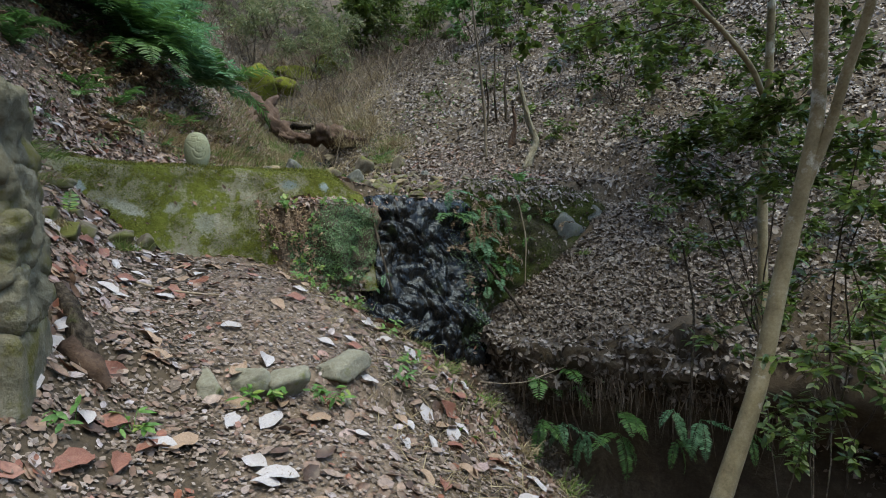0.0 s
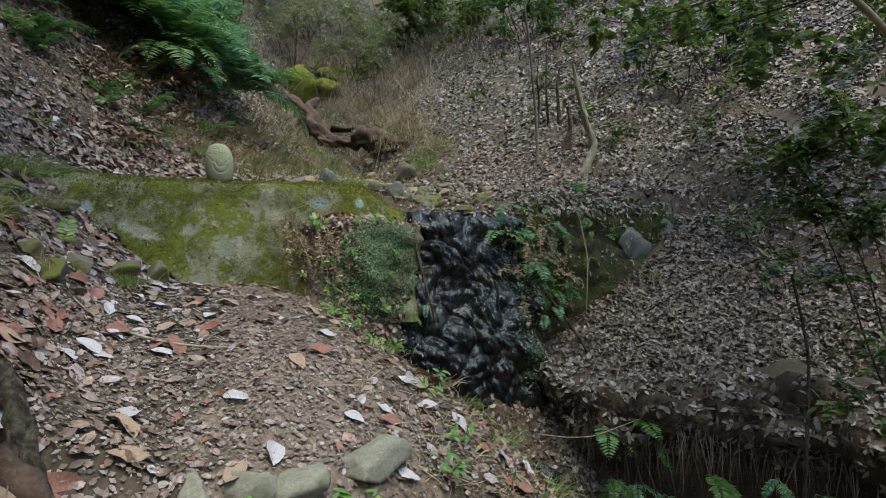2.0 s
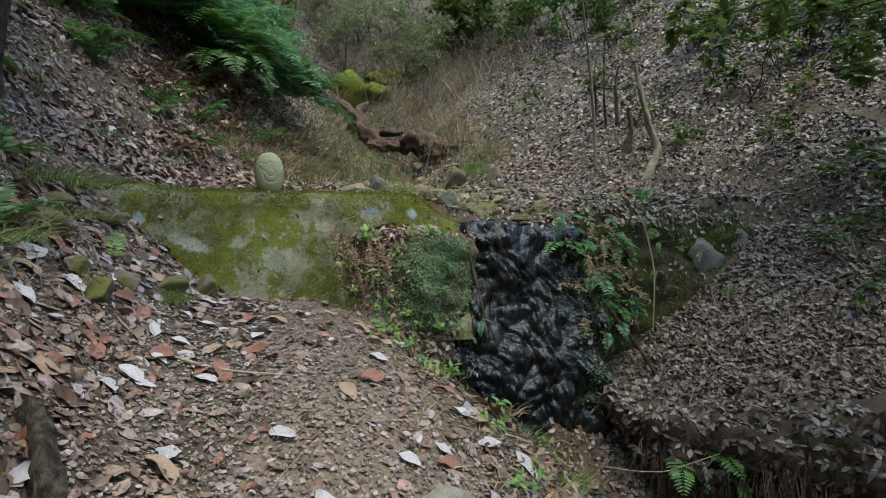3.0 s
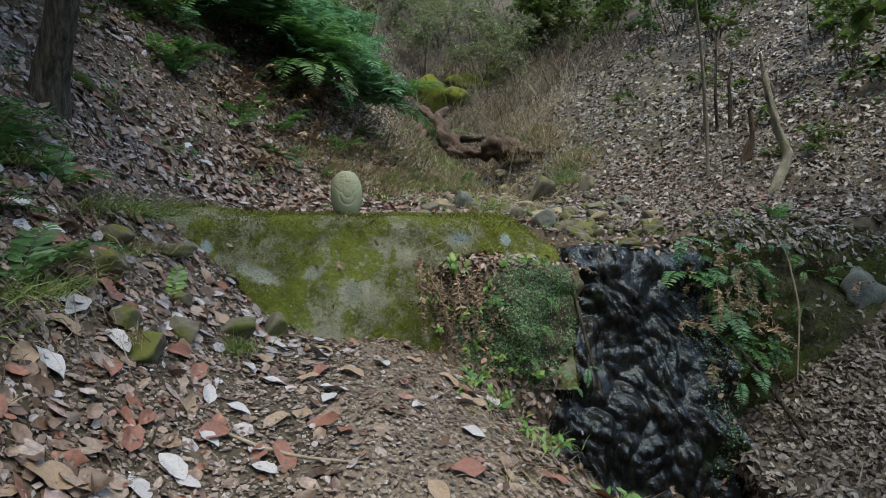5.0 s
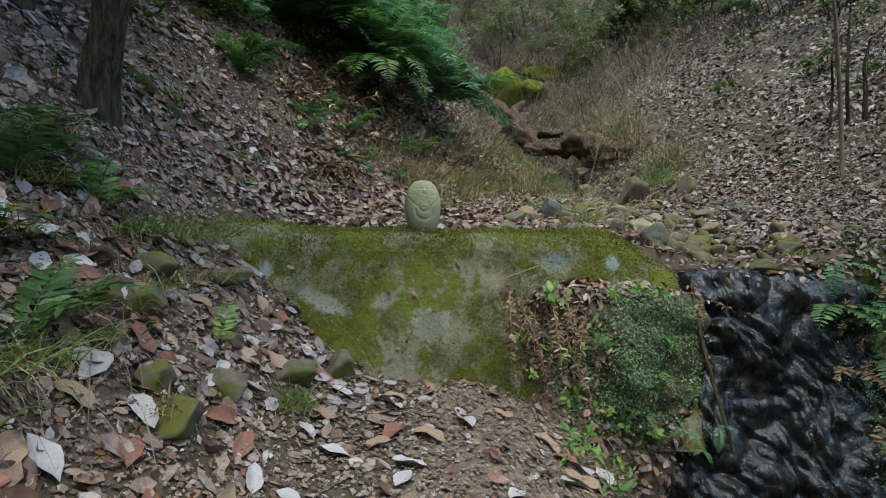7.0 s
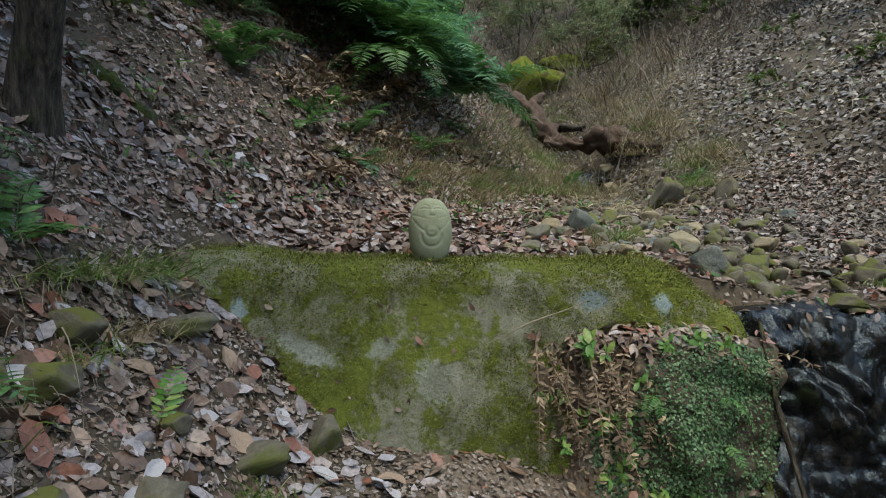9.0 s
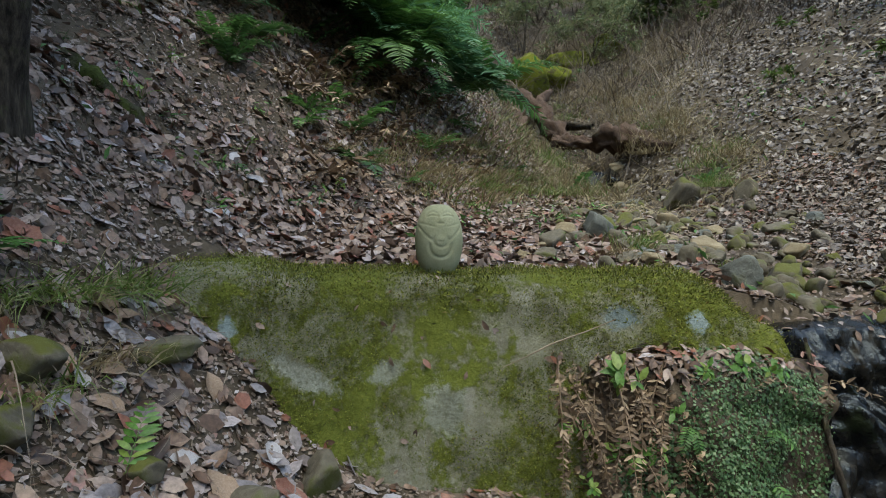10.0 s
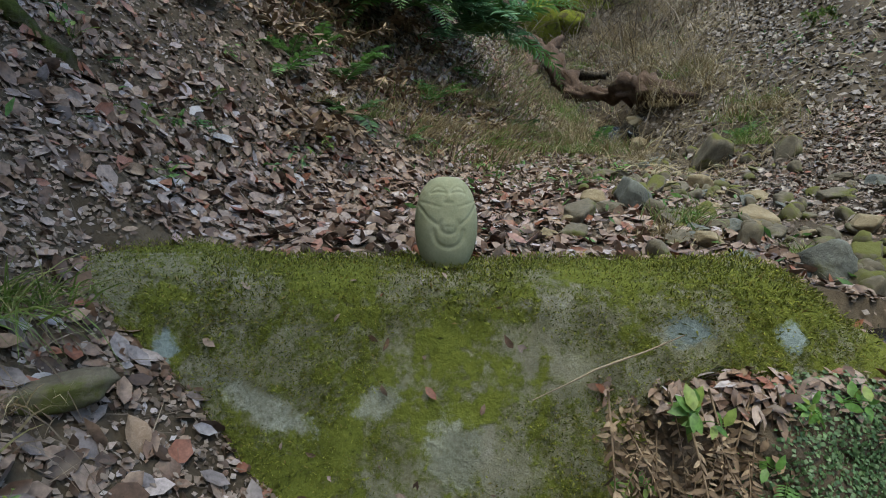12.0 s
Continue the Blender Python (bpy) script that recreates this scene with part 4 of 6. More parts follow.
log("fallen_log", [(5.2, 10.6, 3.2), (5.4, 10.6, 3.36), (5.75, 10.65, 3.5), (5.98, 10.7, 3.72), (6.4, 10.8, 3.98), (6.7, 10.8, 4.16)], [0.03, 0.05, 0.06, 0.065, 0.055, 0.03], DARK_BARK, "grey-brown fallen log on a leafy slope", seed=4, rough=0.4)
log("dead_tree", [(4.99, 7.20, 2.08), (5.12, 7.22, 2.35), (5.36, 7.30, 2.72), (5.28, 7.35, 2.98), (5.21, 7.40, 3.25), (5.12, 7.42, 3.63), (5.06, 7.45, 3.95)], [0.05, 0.055, 0.06, 0.045, 0.04, 0.032, 0.014], PALE_BARK, "bare bleached dead trunk with a crooked foot", "tree", rough=0.35, seed=5)
log("dead_sapling", [(5.25, 7.9, 2.7), (5.33, 7.86, 3.08), (5.27, 7.86, 3.4)], [0.05, 0.035, 0.02], RED_BARK, "broken brown stub of a dead stem", "tree", rough=0.35, seed=6)
for k, (a, b, r0) in enumerate([((5.92, 9.33, 3.1), (5.73, 9.18, 4.8), 0.03), ((6.01, 9.2, 3.1), (5.97, 9.14, 4.35), 0.04), ((5.73, 9.45, 3.1), (5.62, 9.28, 4.5), 0.022)]):
    m = tuple((p + q) / 2 + 0.1 * (k - 1.4) for p, q in zip(a, b))
    m2 = (b[0] * 0.7 + a[0] * 0.3 - 0.06, b[1], b[2] * 0.75 + a[2] * 0.25)
    log("dead_sapling", [a, m, m2, b], [r0 * 0.9, r0 * 0.7, r0 * 0.6, r0 * 0.35], DARK_BARK, "thin dark dead stem on the slope", "tree", seed=7 + k)
log("sapling", [(4.9, 8.1, 2.3), (4.96, 8.25, 3.2), (4.82, 8.21, 4.21), (4.66, 8.14, 4.9), (4.5, 8.05, 6.2)], [0.026, 0.022, 0.019, 0.015, 0.008], BARK, "slender leafless grey sapling", "tree", seed=10)
bank_tree = log("tree", [(-1.64, 5.52, 2.4), (-1.58, 5.5, 2.87), (-1.5, 5.45, 3.15), (-1.44, 5.42, 3.4), (-1.3, 5.37, 4.4), (-1.2, 5.3, 6.5)], [0.17, 0.105, 0.092, 0.088, 0.085, 0.08], DARK_BARK, "dark ridged tree trunk on a leafy bank", "tree", 0.1, 11, 20)
bank_tree_2 = log("tree", [(-2.4, 5.8, 3.0), (-2.28, 5.75, 3.3), (-2.18, 5.68, 4.0), (-2.0, 5.6, 6.0)], [0.2, 0.16, 0.14, 0.12], DARK_BARK, "dark leaning tree trunk at the top of the bank", "tree", 0.1, 12, 16)
log("mossy_root", [(-2.1, 6.6, 3.26), (-2.02, 6.65, 3.2), (-1.82, 6.68, 3.0), (-1.64, 6.72, 2.82), (-1.56, 6.75, 2.72)], [0.05, 0.1, 0.09, 0.06, 0.03], DARK_MOSSY, "root swelling under green moss on the bank", "root", 0.35, 45)
log("twig", [(-0.3, 3.9, 1.16), (-0.1, 3.82, 1.09), (0.1, 3.76, 1.045), (0.34, 3.73, 1.02)], [0.006, 0.009, 0.008, 0.005], TWIG_BARK, "dry stick lying on the path", "twig", seed=46, sides=6)
log("branch", [(3.3, 5.4, 0.95), (3.37, 5.3, 0.83), (3.52, 5.1, 0.52), (3.66, 4.85, 0.12), (3.74, 4.65, -0.15), (3.72, 4.5, -0.4)], [0.012, 0.016, 0.02, 0.022, 0.022, 0.02], DARK_BARK, "dead branch leaning down a leafy slope", "branch", seed=13, sides=7)
log("vine", [(3.78, 5.62, 1.85), (3.84, 5.56, 1.68), (3.87, 5.45, 1.27), (3.8, 5.38, 0.6)], [0.007, 0.008, 0.008, 0.006], TWIG_BARK, "thin dry stem hanging down a mossy wall", "vine", seed=14, sides=6)
log("vine", [(3.6, 5.65, 1.7), (3.64, 5.5, 1.3), (3.62, 5.38, 0.8)], [0.006, 0.008, 0.006], DARK_BARK, "thin dark stem hanging down a mossy wall", "vine", seed=15, sides=6)
log("vine", [(4.0, 3.3, 1.3), (3.96, 3.13, 0.77), (3.85, 3.05, 0.3), (3.78, 3.01, -0.3)], [0.01, 0.01, 0.012, 0.014], DARK_BARK, "thin woody stem hanging over the gully", "vine", seed=16, sides=6)
log("twig", [(2.55, 4.3, 0.0), (2.74, 4.2, -0.02), (2.91, 4.09, 0.0), (3.3, 4.0, 0.12)], [0.004, 0.005, 0.005, 0.004], TWIG_BARK, "thin dead twig across the gully", "twig", seed=17, sides=5)
log("twig", [(0.55, 5.44, 1.66), (0.69, 5.46, 1.72), (0.76, 5.47, 1.755), (0.92, 5.48, 1.81), (1.05, 5.5, 1.86)], [0.002, 0.003, 0.004, 0.003, 0.002], TWIG_BARK, "thin dry twig against the mossy wall", "twig", seed=18, sides=5)
log("branch", [(1.97, 5.62, 1.75), (1.94, 5.5, 1.62), (1.92, 5.36, 1.38), (1.98, 5.18, 0.95), (2.0, 5.1, 0.8)], [0.008, 0.011, 0.012, 0.012, 0.008], DARK_BARK, "dark dead stick against wet rock", "branch", seed=19, sides=6)
rnd = np.random.RandomState(71)
for k in range(26):
    x, y = rnd.uniform(3.3, 6.3), rnd.uniform(13.6, 18.5)
    z, ln, lean = float(terrain(x, y)), rnd.uniform(0.9, 2.0), rnd.uniform(-0.5, 0.9)
    log("dry_cane", [(x, y, z - 0.03), (x + lean * ln * 0.4, y - 0.1, z + ln * 0.5), (x + lean * ln * 0.8 + rnd.normal(0, 0.1), y - 0.1, z + ln * rnd.uniform(0.7, 1.0))], [0.011, 0.009, 0.004], TWIG_BARK, "bleached dead cane leaning by the stream", "cane", seed=22 + k, sides=5)
log("dry_cane", [(5.93, 14.58, 4.5), (5.41, 14.51, 5.9)], [0.016, 0.009], TWIG_BARK, "pale dry cane leaning over the valley", "cane", seed=20, sides=6)
log("rotten_root", [(-0.47, 2.95, 1.2), (-0.4, 2.8, 1.08), (-0.33, 2.68, 0.95), (-0.25, 2.6, 0.84)], [0.035, 0.05, 0.04, 0.015], DARK_BARK, "rotten dark root lying at the foot of the bank", "root", 0.3, 30)
log("rotten_root", [(-0.4, 2.66, 1.0), (-0.3, 2.58, 0.9), (-0.24, 2.52, 0.82)], [0.04, 0.045, 0.02], RED_BARK, "piece of rotten brown wood beside the path", "root", 0.3, 31)
for k in range(5):
    log("hanging_root", [(3.3 + 0.03 * k, 4.45 - 0.05 * k, 0.1), (3.25 + 0.04 * k, 4.35 - 0.06 * k, -0.2), (3.2 + 0.07 * k, 4.3 - 0.09 * k, -0.62)], [0.012, 0.01, 0.006], RED_BARK, "thin brown root hanging in the gully", "root", 0.1, 32 + k, 6)

# ---- green things ----


def frond(name, root, azimuth, rise, length, droop, mat, parent, seed, pairs=16, leaflet=0.3, combs=0, stalk=0.12, slim=0.85):
    """A fern frond: arching midrib and paired leaflets; combs > 0 cuts every leaflet into that many pairs."""
    r = np.random.RandomState(seed)
    t = np.linspace(0, 1, 24)
    az = radians(azimuth)
    out = np.array([math.cos(az), math.sin(az), 0])
    ang = radians(rise) - droop * t ** 1.3
    step = np.stack([np.cos(ang) * out[0], np.cos(ang) * out[1], np.sin(ang)], -1) * length / 23
    c = np.concatenate([[root], root + np.cumsum(step, 0)[:-1]])
    d = unit(np.gradient(c, axis=0))
    side = unit(np.cross(d, [0, 0, 1.0]) + 1e-6)
    up = unit(np.cross(side, d))
    s = np.repeat(np.linspace(stalk, 0.985, pairs), 2)
    sgn = np.tile([1.0, -1.0], pairs)

    def along(a):
        return np.stack([np.interp(s, t, a[:, i]) for i in range(3)], -1)

    p, dd, sd, uu = along(c), along(d), along(side), along(up)
    ln = length * leaflet * np.clip(np.sin(np.pi * (0.18 + 0.82 * s)) ** 0.8, 0.08, 1) * r.uniform(0.88, 1.1, len(s))
    a = unit(sd * sgn[:, None] + 0.45 * dd + uu * r.normal(-0.12, 0.12, (len(s), 1)))
    if combs:
        q = np.repeat(np.linspace(0.06, 0.96, combs), 2)
        P = (p[:, None] + a[:, None] * (ln[:, None] * q)[..., None]).reshape(-1, 3)
        P[:, 2] -= (0.18 * ln[:, None] * q ** 2).ravel()
        bn = unit(np.cross(a, uu))
        g = np.tile([1.0, -1.0], combs)
        A = unit(bn[:, None] * g[None, :, None] + 0.5 * a[:, None]).reshape(-1, 3)
        L = (ln[:, None] * 0.22 * (1 - 0.65 * q)[None] + 0.006).ravel()
        U = np.repeat(uu, 2 * combs, 0) + r.normal(0, 0.15, (len(P), 3))
        me = leaf_mesh(name, P, A, U, L, np.full(len(P), 0.95), np.ones(len(P)), mat, SCALE)
    else:
        limp = 0.5 if mat == DEAD_FERN else 0.12
        me = leaf_mesh(name, p, a + r.normal(0, limp, a.shape) * (limp > 0.3), uu + r.normal(0, limp, (len(s), 3)), ln, np.full(len(s), slim), r.uniform(0.3, 1.6, len(s)), mat, STALKED)
    ob = tagged(under(new(name, me), parent), kind="stuff")
    tube("midrib", c[::6].tolist() + [c[-1].tolist()], np.linspace(0.006, 0.0015, len(c[::6]) + 1) * min(1, length * 1.6), mat, ob, 3, rings=3)
    return ob


def fern(x, y, z, fronds, length, mat, label, seed, rise=(25, 65), droop=(0.8, 1.6), az=(0, 360), pairs=16, leaflet=0.3, combs=0, category="fern", slim=0.85):
    r = np.random.RandomState(seed)
    root = tagged(new("fern"), label, category)
    root.location = (x, y, z)
    for k in range(fronds):
        frond("frond", np.array([0.0, 0, 0]), az[0] + (az[1] - az[0]) * (k + r.uniform(0.1, 0.9)) / fronds, r.uniform(*rise), length * r.uniform(0.7, 1.1), r.uniform(*droop), mat, root, seed * 31 + k, pairs, leaflet, combs, slim=slim)
    return root


def ground_fern(x, y, *a, dz=0.0, **k):
    return fern(x, y, float(terrain(x, y)) + dz, *a, **k)


# the fern bank above the terrace
rnd = np.random.RandomState(33)
for k in range(34):
    f = rnd.uniform(0, 1)
    x, y = -2.3 + 2.3 * f + rnd.uniform(-0.4, 0.3), 10.3 + 1.9 * f + rnd.uniform(-0.2, 1.3)
    ground_fern(x, y, 8, rnd.uniform(1.2, 1.8), (BLUE_FERN, FERN, BLUE_FERN)[k % 3], "large drooping blue-green fern on a shaded bank", 300 + k, (0, 70), (0.9, 1.9), (-160, 40), 26, 0.23, 0, dz=rnd.uniform(0.15, 0.7), slim=0.42)
for k in range(16):
    f = rnd.uniform(0, 1)
    x, y = -1.6 + 2.4 * f + rnd.uniform(-0.3, 0.3), 9.5 + 1.9 * f + rnd.uniform(-0.2, 0.5)
    ground_fern(x, y, 7, rnd.uniform(1.0, 1.5), (BLUE_FERN, FERN)[k % 2], "large drooping green fern on a shaded bank", 1160 + k, (0, 60), (0.9, 1.8), (-160, 20), 26, 0.23, 0, dz=rnd.uniform(0.5, 0.9), slim=0.42)
for k, (x, y, n, ln, m) in enumerate([(0.13, 10.0, 5, 0.6, 1), (-1.45, 4.6, 6, 0.45, 0), (-0.98, 3.95, 5, 0.4, 0), (-0.98, 4.2, 5, 0.35, 0), (-1.25, 4.9, 4, 0.4, 1), (-1.2, 3.6, 5, 0.4, 0), (-1.6, 8.2, 5, 0.4, 0), (-1.0, 8.6, 5, 0.4, 1), (-0.6, 8.9, 5, 0.4, 0), (2.3, 11.2, 4, 0.5, 1), (3.9, 10.6, 5, 0.4, 1), (4.2, 6.1, 5, 0.35, 1)]):
    ground_fern(x, y, n, ln, (NEAR_FERN, FERN)[m], "small green fern on the leafy bank", 330 + k, (30, 70), (0.8, 1.6), pairs=14, leaflet=0.25)
fern(-0.64, 4.68, float(terrain(-0.64, 4.68)) + 0.02, 1, 0.22, BRIGHT, "single bright green fern frond on the bank", 350, (50, 55), (0.2, 0.3), (85, 95), 11, 0.3)
for k, (x, y) in enumerate([(-1.25, 3.3), (-1.1, 3.55), (-1.35, 3.75), (-1.3, 4.25), (-1.55, 4.0), (-1.6, 5.0), (-1.5, 4.75)]):
    ground_fern(x, y, 6, 0.42, NEAR_FERN, "dark green fern on the leafy bank", 1180 + k, (15, 60), (0.9, 1.7), (-120, 60), pairs=18, leaflet=0.22, slim=0.6)
# ferns of the gully
for k, (x, y, z, n, ln, a) in enumerate([(3.42, 4.3, 0.02, 3, 0.6, (-110, -40)), (3.3, 4.42, -0.05, 2, 0.5, (-130, -80)), (3.5, 4.15, 0.05, 3, 0.35, (-60, 60)), (4.15, 3.85, 0.05, 3, 0.4, (-140, -60)), (4.3, 3.7, 0.0, 3, 0.35, (-120, 0)), (3.75, 3.75, -0.3, 3, 0.4, (-150, -30))]):
    fern(x, y, z, n, ln, FERN, "green fern hanging over the dark gully", 360 + k, (-20, 25), (0.8, 1.6), a, 18, 0.22, 0)
for k, (x, z, n, ln) in enumerate([(2.95, 1.55, 3, 0.4), (3.25, 1.3, 3, 0.45), (3.4, 1.0, 3, 0.4), (3.15, 1.6, 4, 0.3), (4.0, 1.72, 4, 0.22), (1.75, 1.68, 4, 0.25), (1.55, 1.62, 3, 0.22), (3.45, 1.6, 3, 0.3)]):
    fern(x, 5.42 + 0.27 * (z - 0.7), z, n, ln, (FERN, BLUE_FERN)[k % 2], "dark green fern growing from a wet wall", 380 + k, (-40, 30), (0.7, 1.5), (-150, -30), 14, 0.24)
rnd = np.random.RandomState(66)
for k in range(8):
    f = rnd.rand()
    x, y = np.interp(f, [0, 0.4, 1], [3.3, 3.75, 4.4]), np.interp(f, [0, 0.4, 1], [4.4, 4.0, 2.7])
    fern(x - 0.1, y - 0.12, rnd.uniform(-0.55, 0.05), 3, rnd.uniform(0.25, 0.5), (BLUE_FERN, FERN)[k % 2], "fern hanging in the shade of a gully", 800 + k, (-60, 10), (0.7, 1.4), (-180, -50), 24, 0.17, slim=0.6)
for k in range(70):
    x, z = rnd.uniform(2.9, 4.9) if k < 26 else rnd.uniform(2.9, 3.7), rnd.uniform(0.7, 1.85)
    if z < 0.55 * (x - 3.4) + 0.75:
        continue
    fern(x, 5.36 + 0.25 * (z - 0.7), z, 2, rnd.uniform(0.12, 0.3), (BLUE_FERN, FERN, DEAD_FERN)[k % 3], ("small fern growing from a mossy wall", "withered fern hanging from a mossy wall")[k % 3 == 2], 830 + k, (-50, 20), (0.6, 1.4), (-160, -20), 13, 0.24)
for k in range(12):
    x, z = rnd.uniform(1.25, 1.95), rnd.uniform(0.75, 1.7)
    fern(x, 5.2 + 0.22 * (z - 1.0), z, 2, rnd.uniform(0.1, 0.22), (FERN, BLUE_FERN, DEAD_FERN)[k % 3], ("small fern growing among liverwort", "withered fern hanging among liverwort")[k % 3 == 2], 870 + k, (-50, 20), (0.6, 1.4), (-160, -20), 12, 0.22)
# dead ferns hanging in the recess
rnd = np.random.RandomState(8)
for k in range(40):
    x = rnd.uniform(0.8, 1.38) if k < 30 else rnd.uniform(3.05, 3.4)
    z = rnd.uniform(1.4, 1.72)
    fern(x, 5.24 + 0.22 * (z - 1.0), z, 1, rnd.uniform(0.25, 0.5), DEAD_FERN, "withered brown fern hanging down a wall", 400 + k, (-75, -30), (0.3, 1.0), (-150, -30), 18, rnd.uniform(0.08, 0.13), category="dead fern")
fern(0.77, 5.38, 1.72, 1, 0.5, DEAD_FERN, "withered brown fern hanging along the wall's edge", 430, (-60, -55), (0.5, 0.6), (-92, -88), 22, 0.09, category="dead fern")


def sprig(x, y, z, n, ln, mat, label, seed, spread=0.6, wide=1.3, up=(0, -0.3, 1.0), category="plant", stem=0.12):
    """A low plant: thin stalks, each with a broad leaf or two."""
    r = np.random.RandomState(seed)
    root = tagged(new("small_plant"), label, category)
    root.location = (x, y, z)
    for k in range(n):
        a = r.uniform(0, 6.28)
        tip = np.array([math.cos(a) * spread * stem, math.sin(a) * spread * stem, 0]) + np.array(up) * stem * r.uniform(0.4, 1)
        st = tube("stalk", [(0, 0, 0), tuple(tip * 0.5 + [0, 0, 0.01]), tuple(tip)], [0.002, 0.0016, 0.001], mat, root, 5)
        m = r.randint(2, 5)
        pp = np.repeat(tip[None], m, 0) * r.uniform(0.6, 1, (m, 1))
        me = leaf_mesh("leaf", pp, unit(r.normal(0, 1, (m, 3)) + [0, 0, -0.1] + 0.5 * tip / stem), np.array(up)[None] + r.normal(0, 0.35, (m, 3)), r.uniform(0.6, 1.1, m) * ln, np.full(m, wide), np.ones(m), mat, STALKED)
        under(new("leaf", me), root)
    return root


for k, (x, z, ln) in enumerate([(1.35, 1.66, 0.05), (1.5, 1.68, 0.06), (1.65, 1.66, 0.05), (1.4, 0.95, 0.06), (1.55, 0.9, 0.06), (1.25, 0.9, 0.06), (1.3, 1.3, 0.05), (0.98, 1.66, 0.085), (1.06, 1.62, 0.075), (1.22, 1.5, 0.06), (1.02, 1.32, 0.075), (1.12, 1.34, 0.06), (0.84, 1.42, 0.045), (0.86, 1.22, 0.04), (1.18, 1.18, 0.055), (1.1, 1.1, 0.06), (1.3, 1.02, 0.05)]):
    sprig(x, 5.24 + 0.22 * (z - 1.0), z, 4, ln, BRIGHT, "bright green small-leaved plant on the wall face", 450 + k, up=(0, -0.8, 0.5), stem=0.09)
for k, (x, y) in enumerate([(0.4, 2.62), (0.33, 2.58), (0.66, 2.62), (0.74, 2.66), (1.0, 4.75), (1.12, 4.55), (1.22, 4.4), (1.3, 4.2), (1.05, 4.95), (1.4, 3.6), (1.35, 3.1), (1.15, 2.8), (1.5, 3.9), (1.2, 4.9), (-0.32, 2.2), (-0.15, 2.3), (-1.0, 6.4), (-1.2, 6.9), (0.2, 9.0), (0.6, 9.2), (1.7, 6.9), (2.1, 9.6), (4.1, 6.5)]):
    sprig(x, y, float(terrain(x, y)), 5, 0.07, (BRIGHT, FERN)[k % 3 == 2], "small light green plant among dead leaves", 470 + k, stem=0.11, wide=0.9)


def tuft(x, y, n, ln, mat, label, seed, z=None, lean=(0, 0, 0), spread=0.05, blade=0.0034):
    r = np.random.RandomState(seed)
    root = np.stack([r.normal(0, spread, n), r.normal(0, spread, n), np.zeros(n)], -1)
    head = unit(np.stack([r.normal(0, 0.45, n), r.normal(0, 0.45, n), np.ones(n)], -1) + np.array(lean))
    ob = new("grass_tuft")
    tagged(under(new("grass", strip_mesh("grass", root, head, r.uniform(0.5, 1.1, n) * ln, r.uniform(0.2, 0.9, n), np.full(n, blade), mat, seed, 3)), ob), kind="stuff")
    ob.location = (x, y, float(terrain(x, y)) if z is None else z)
    return tagged(ob, label, "grass")


tuft(-0.33, 4.66, 220, 0.2, GRASS, "green tuft of fine grass beside the path", 500, lean=(0.1, -0.5, 0), spread=0.07)
tuft(-0.64, 4.1, 130, 0.16, STRAW, "dry bleached grass tuft on the bank", 501, lean=(0.1, -0.5, 0), spread=0.04)
tuft(-0.98, 5.28, 260, 0.34, GRASS, "long drooping grass tuft at the wall's end", 502, lean=(0.6, -0.5, -0.2), spread=0.1)
tuft(-1.1, 4.95, 200, 0.3, GRASS, "long drooping grass tuft on the bank", 503, lean=(0.5, -0.6, -0.2), spread=0.1)
tuft(-1.0, 3.75, 200, 0.3, GRASS, "drooping grass tuft on the bank", 504, lean=(0.5, -0.3, -0.2), spread=0.1)
tuft(1.45, 6.72, 200, 0.22, STRAW, "dry tangled grass tuft by the stream", 505, lean=(0, -0.4, 0), spread=0.1)
tuft(1.6, 6.95, 160, 0.28, GRASS, "green grass tuft by the stream", 506, lean=(0.2, -0.3, 0), spread=0.09)
tuft(2.2, 6.7, 90, 0.2, GRASS, "green grass tuft by the stream", 507, lean=(-0.4, -0.3, 0))
tuft(3.9, 10.3, 240, 0.5, GRASS, "green grass tuft on the stream bank", 508, spread=0.15)
tuft(1.7, 10.8, 200, 0.35, GRASS, "green grass tuft on the terrace", 509, spread=0.15)
for k, (x, y) in enumerate([(1.75, 2.9), (1.85, 2.6), (1.7, 3.3), (1.9, 2.3), (1.55, 3.9), (1.35, 4.4), (1.15, 4.75), (1.95, 2.0), (3.0, 6.1), (4.6, 5.3), (5.2, 4.7), (1.6, 3.6)]):
    tuft(x, y, 90, 0.16, (GRASS, STRAW)[k % 3 == 1], "grass tuft on the edge of the gully", 520 + k, lean=(0.5, -0.3, 0))


rnd = np.random.RandomState(123)
for k in range(34):
    y = rnd.uniform(8.2, 12.0)
    x = np.interp(y, [8.2, 9.7, 12], [-0.5, 0.5, 1.6]) + rnd.uniform(-0.7, 0.5)
    tuft(x, y, 110, rnd.uniform(0.2, 0.4), (STRAW, GRASS, STRAW)[k % 3], ("dry brown grass tuft at the foot of the bank", "green grass tuft at the foot of the bank")[k % 3 == 1], 900 + k, lean=(0.5, -0.5, 0), spread=0.16)
for k in range(44):
    y = rnd.uniform(10.5, 20)
    x = 3.4 + rnd.choice([-1, 1]) * rnd.uniform(0.7, 1.4) + 0.3 * max(0, y - 13) * rnd.rand()
    tuft(x, y, 120, rnd.uniform(0.4, 0.8), (STRAW, STRAW, GRASS)[k % 3], ("tall dry grass tuft beside the stream", "tall green grass tuft beside the stream")[k % 3 == 2], 940 + k, lean=(-0.2, -0.4, 0), spread=0.22, blade=0.006)
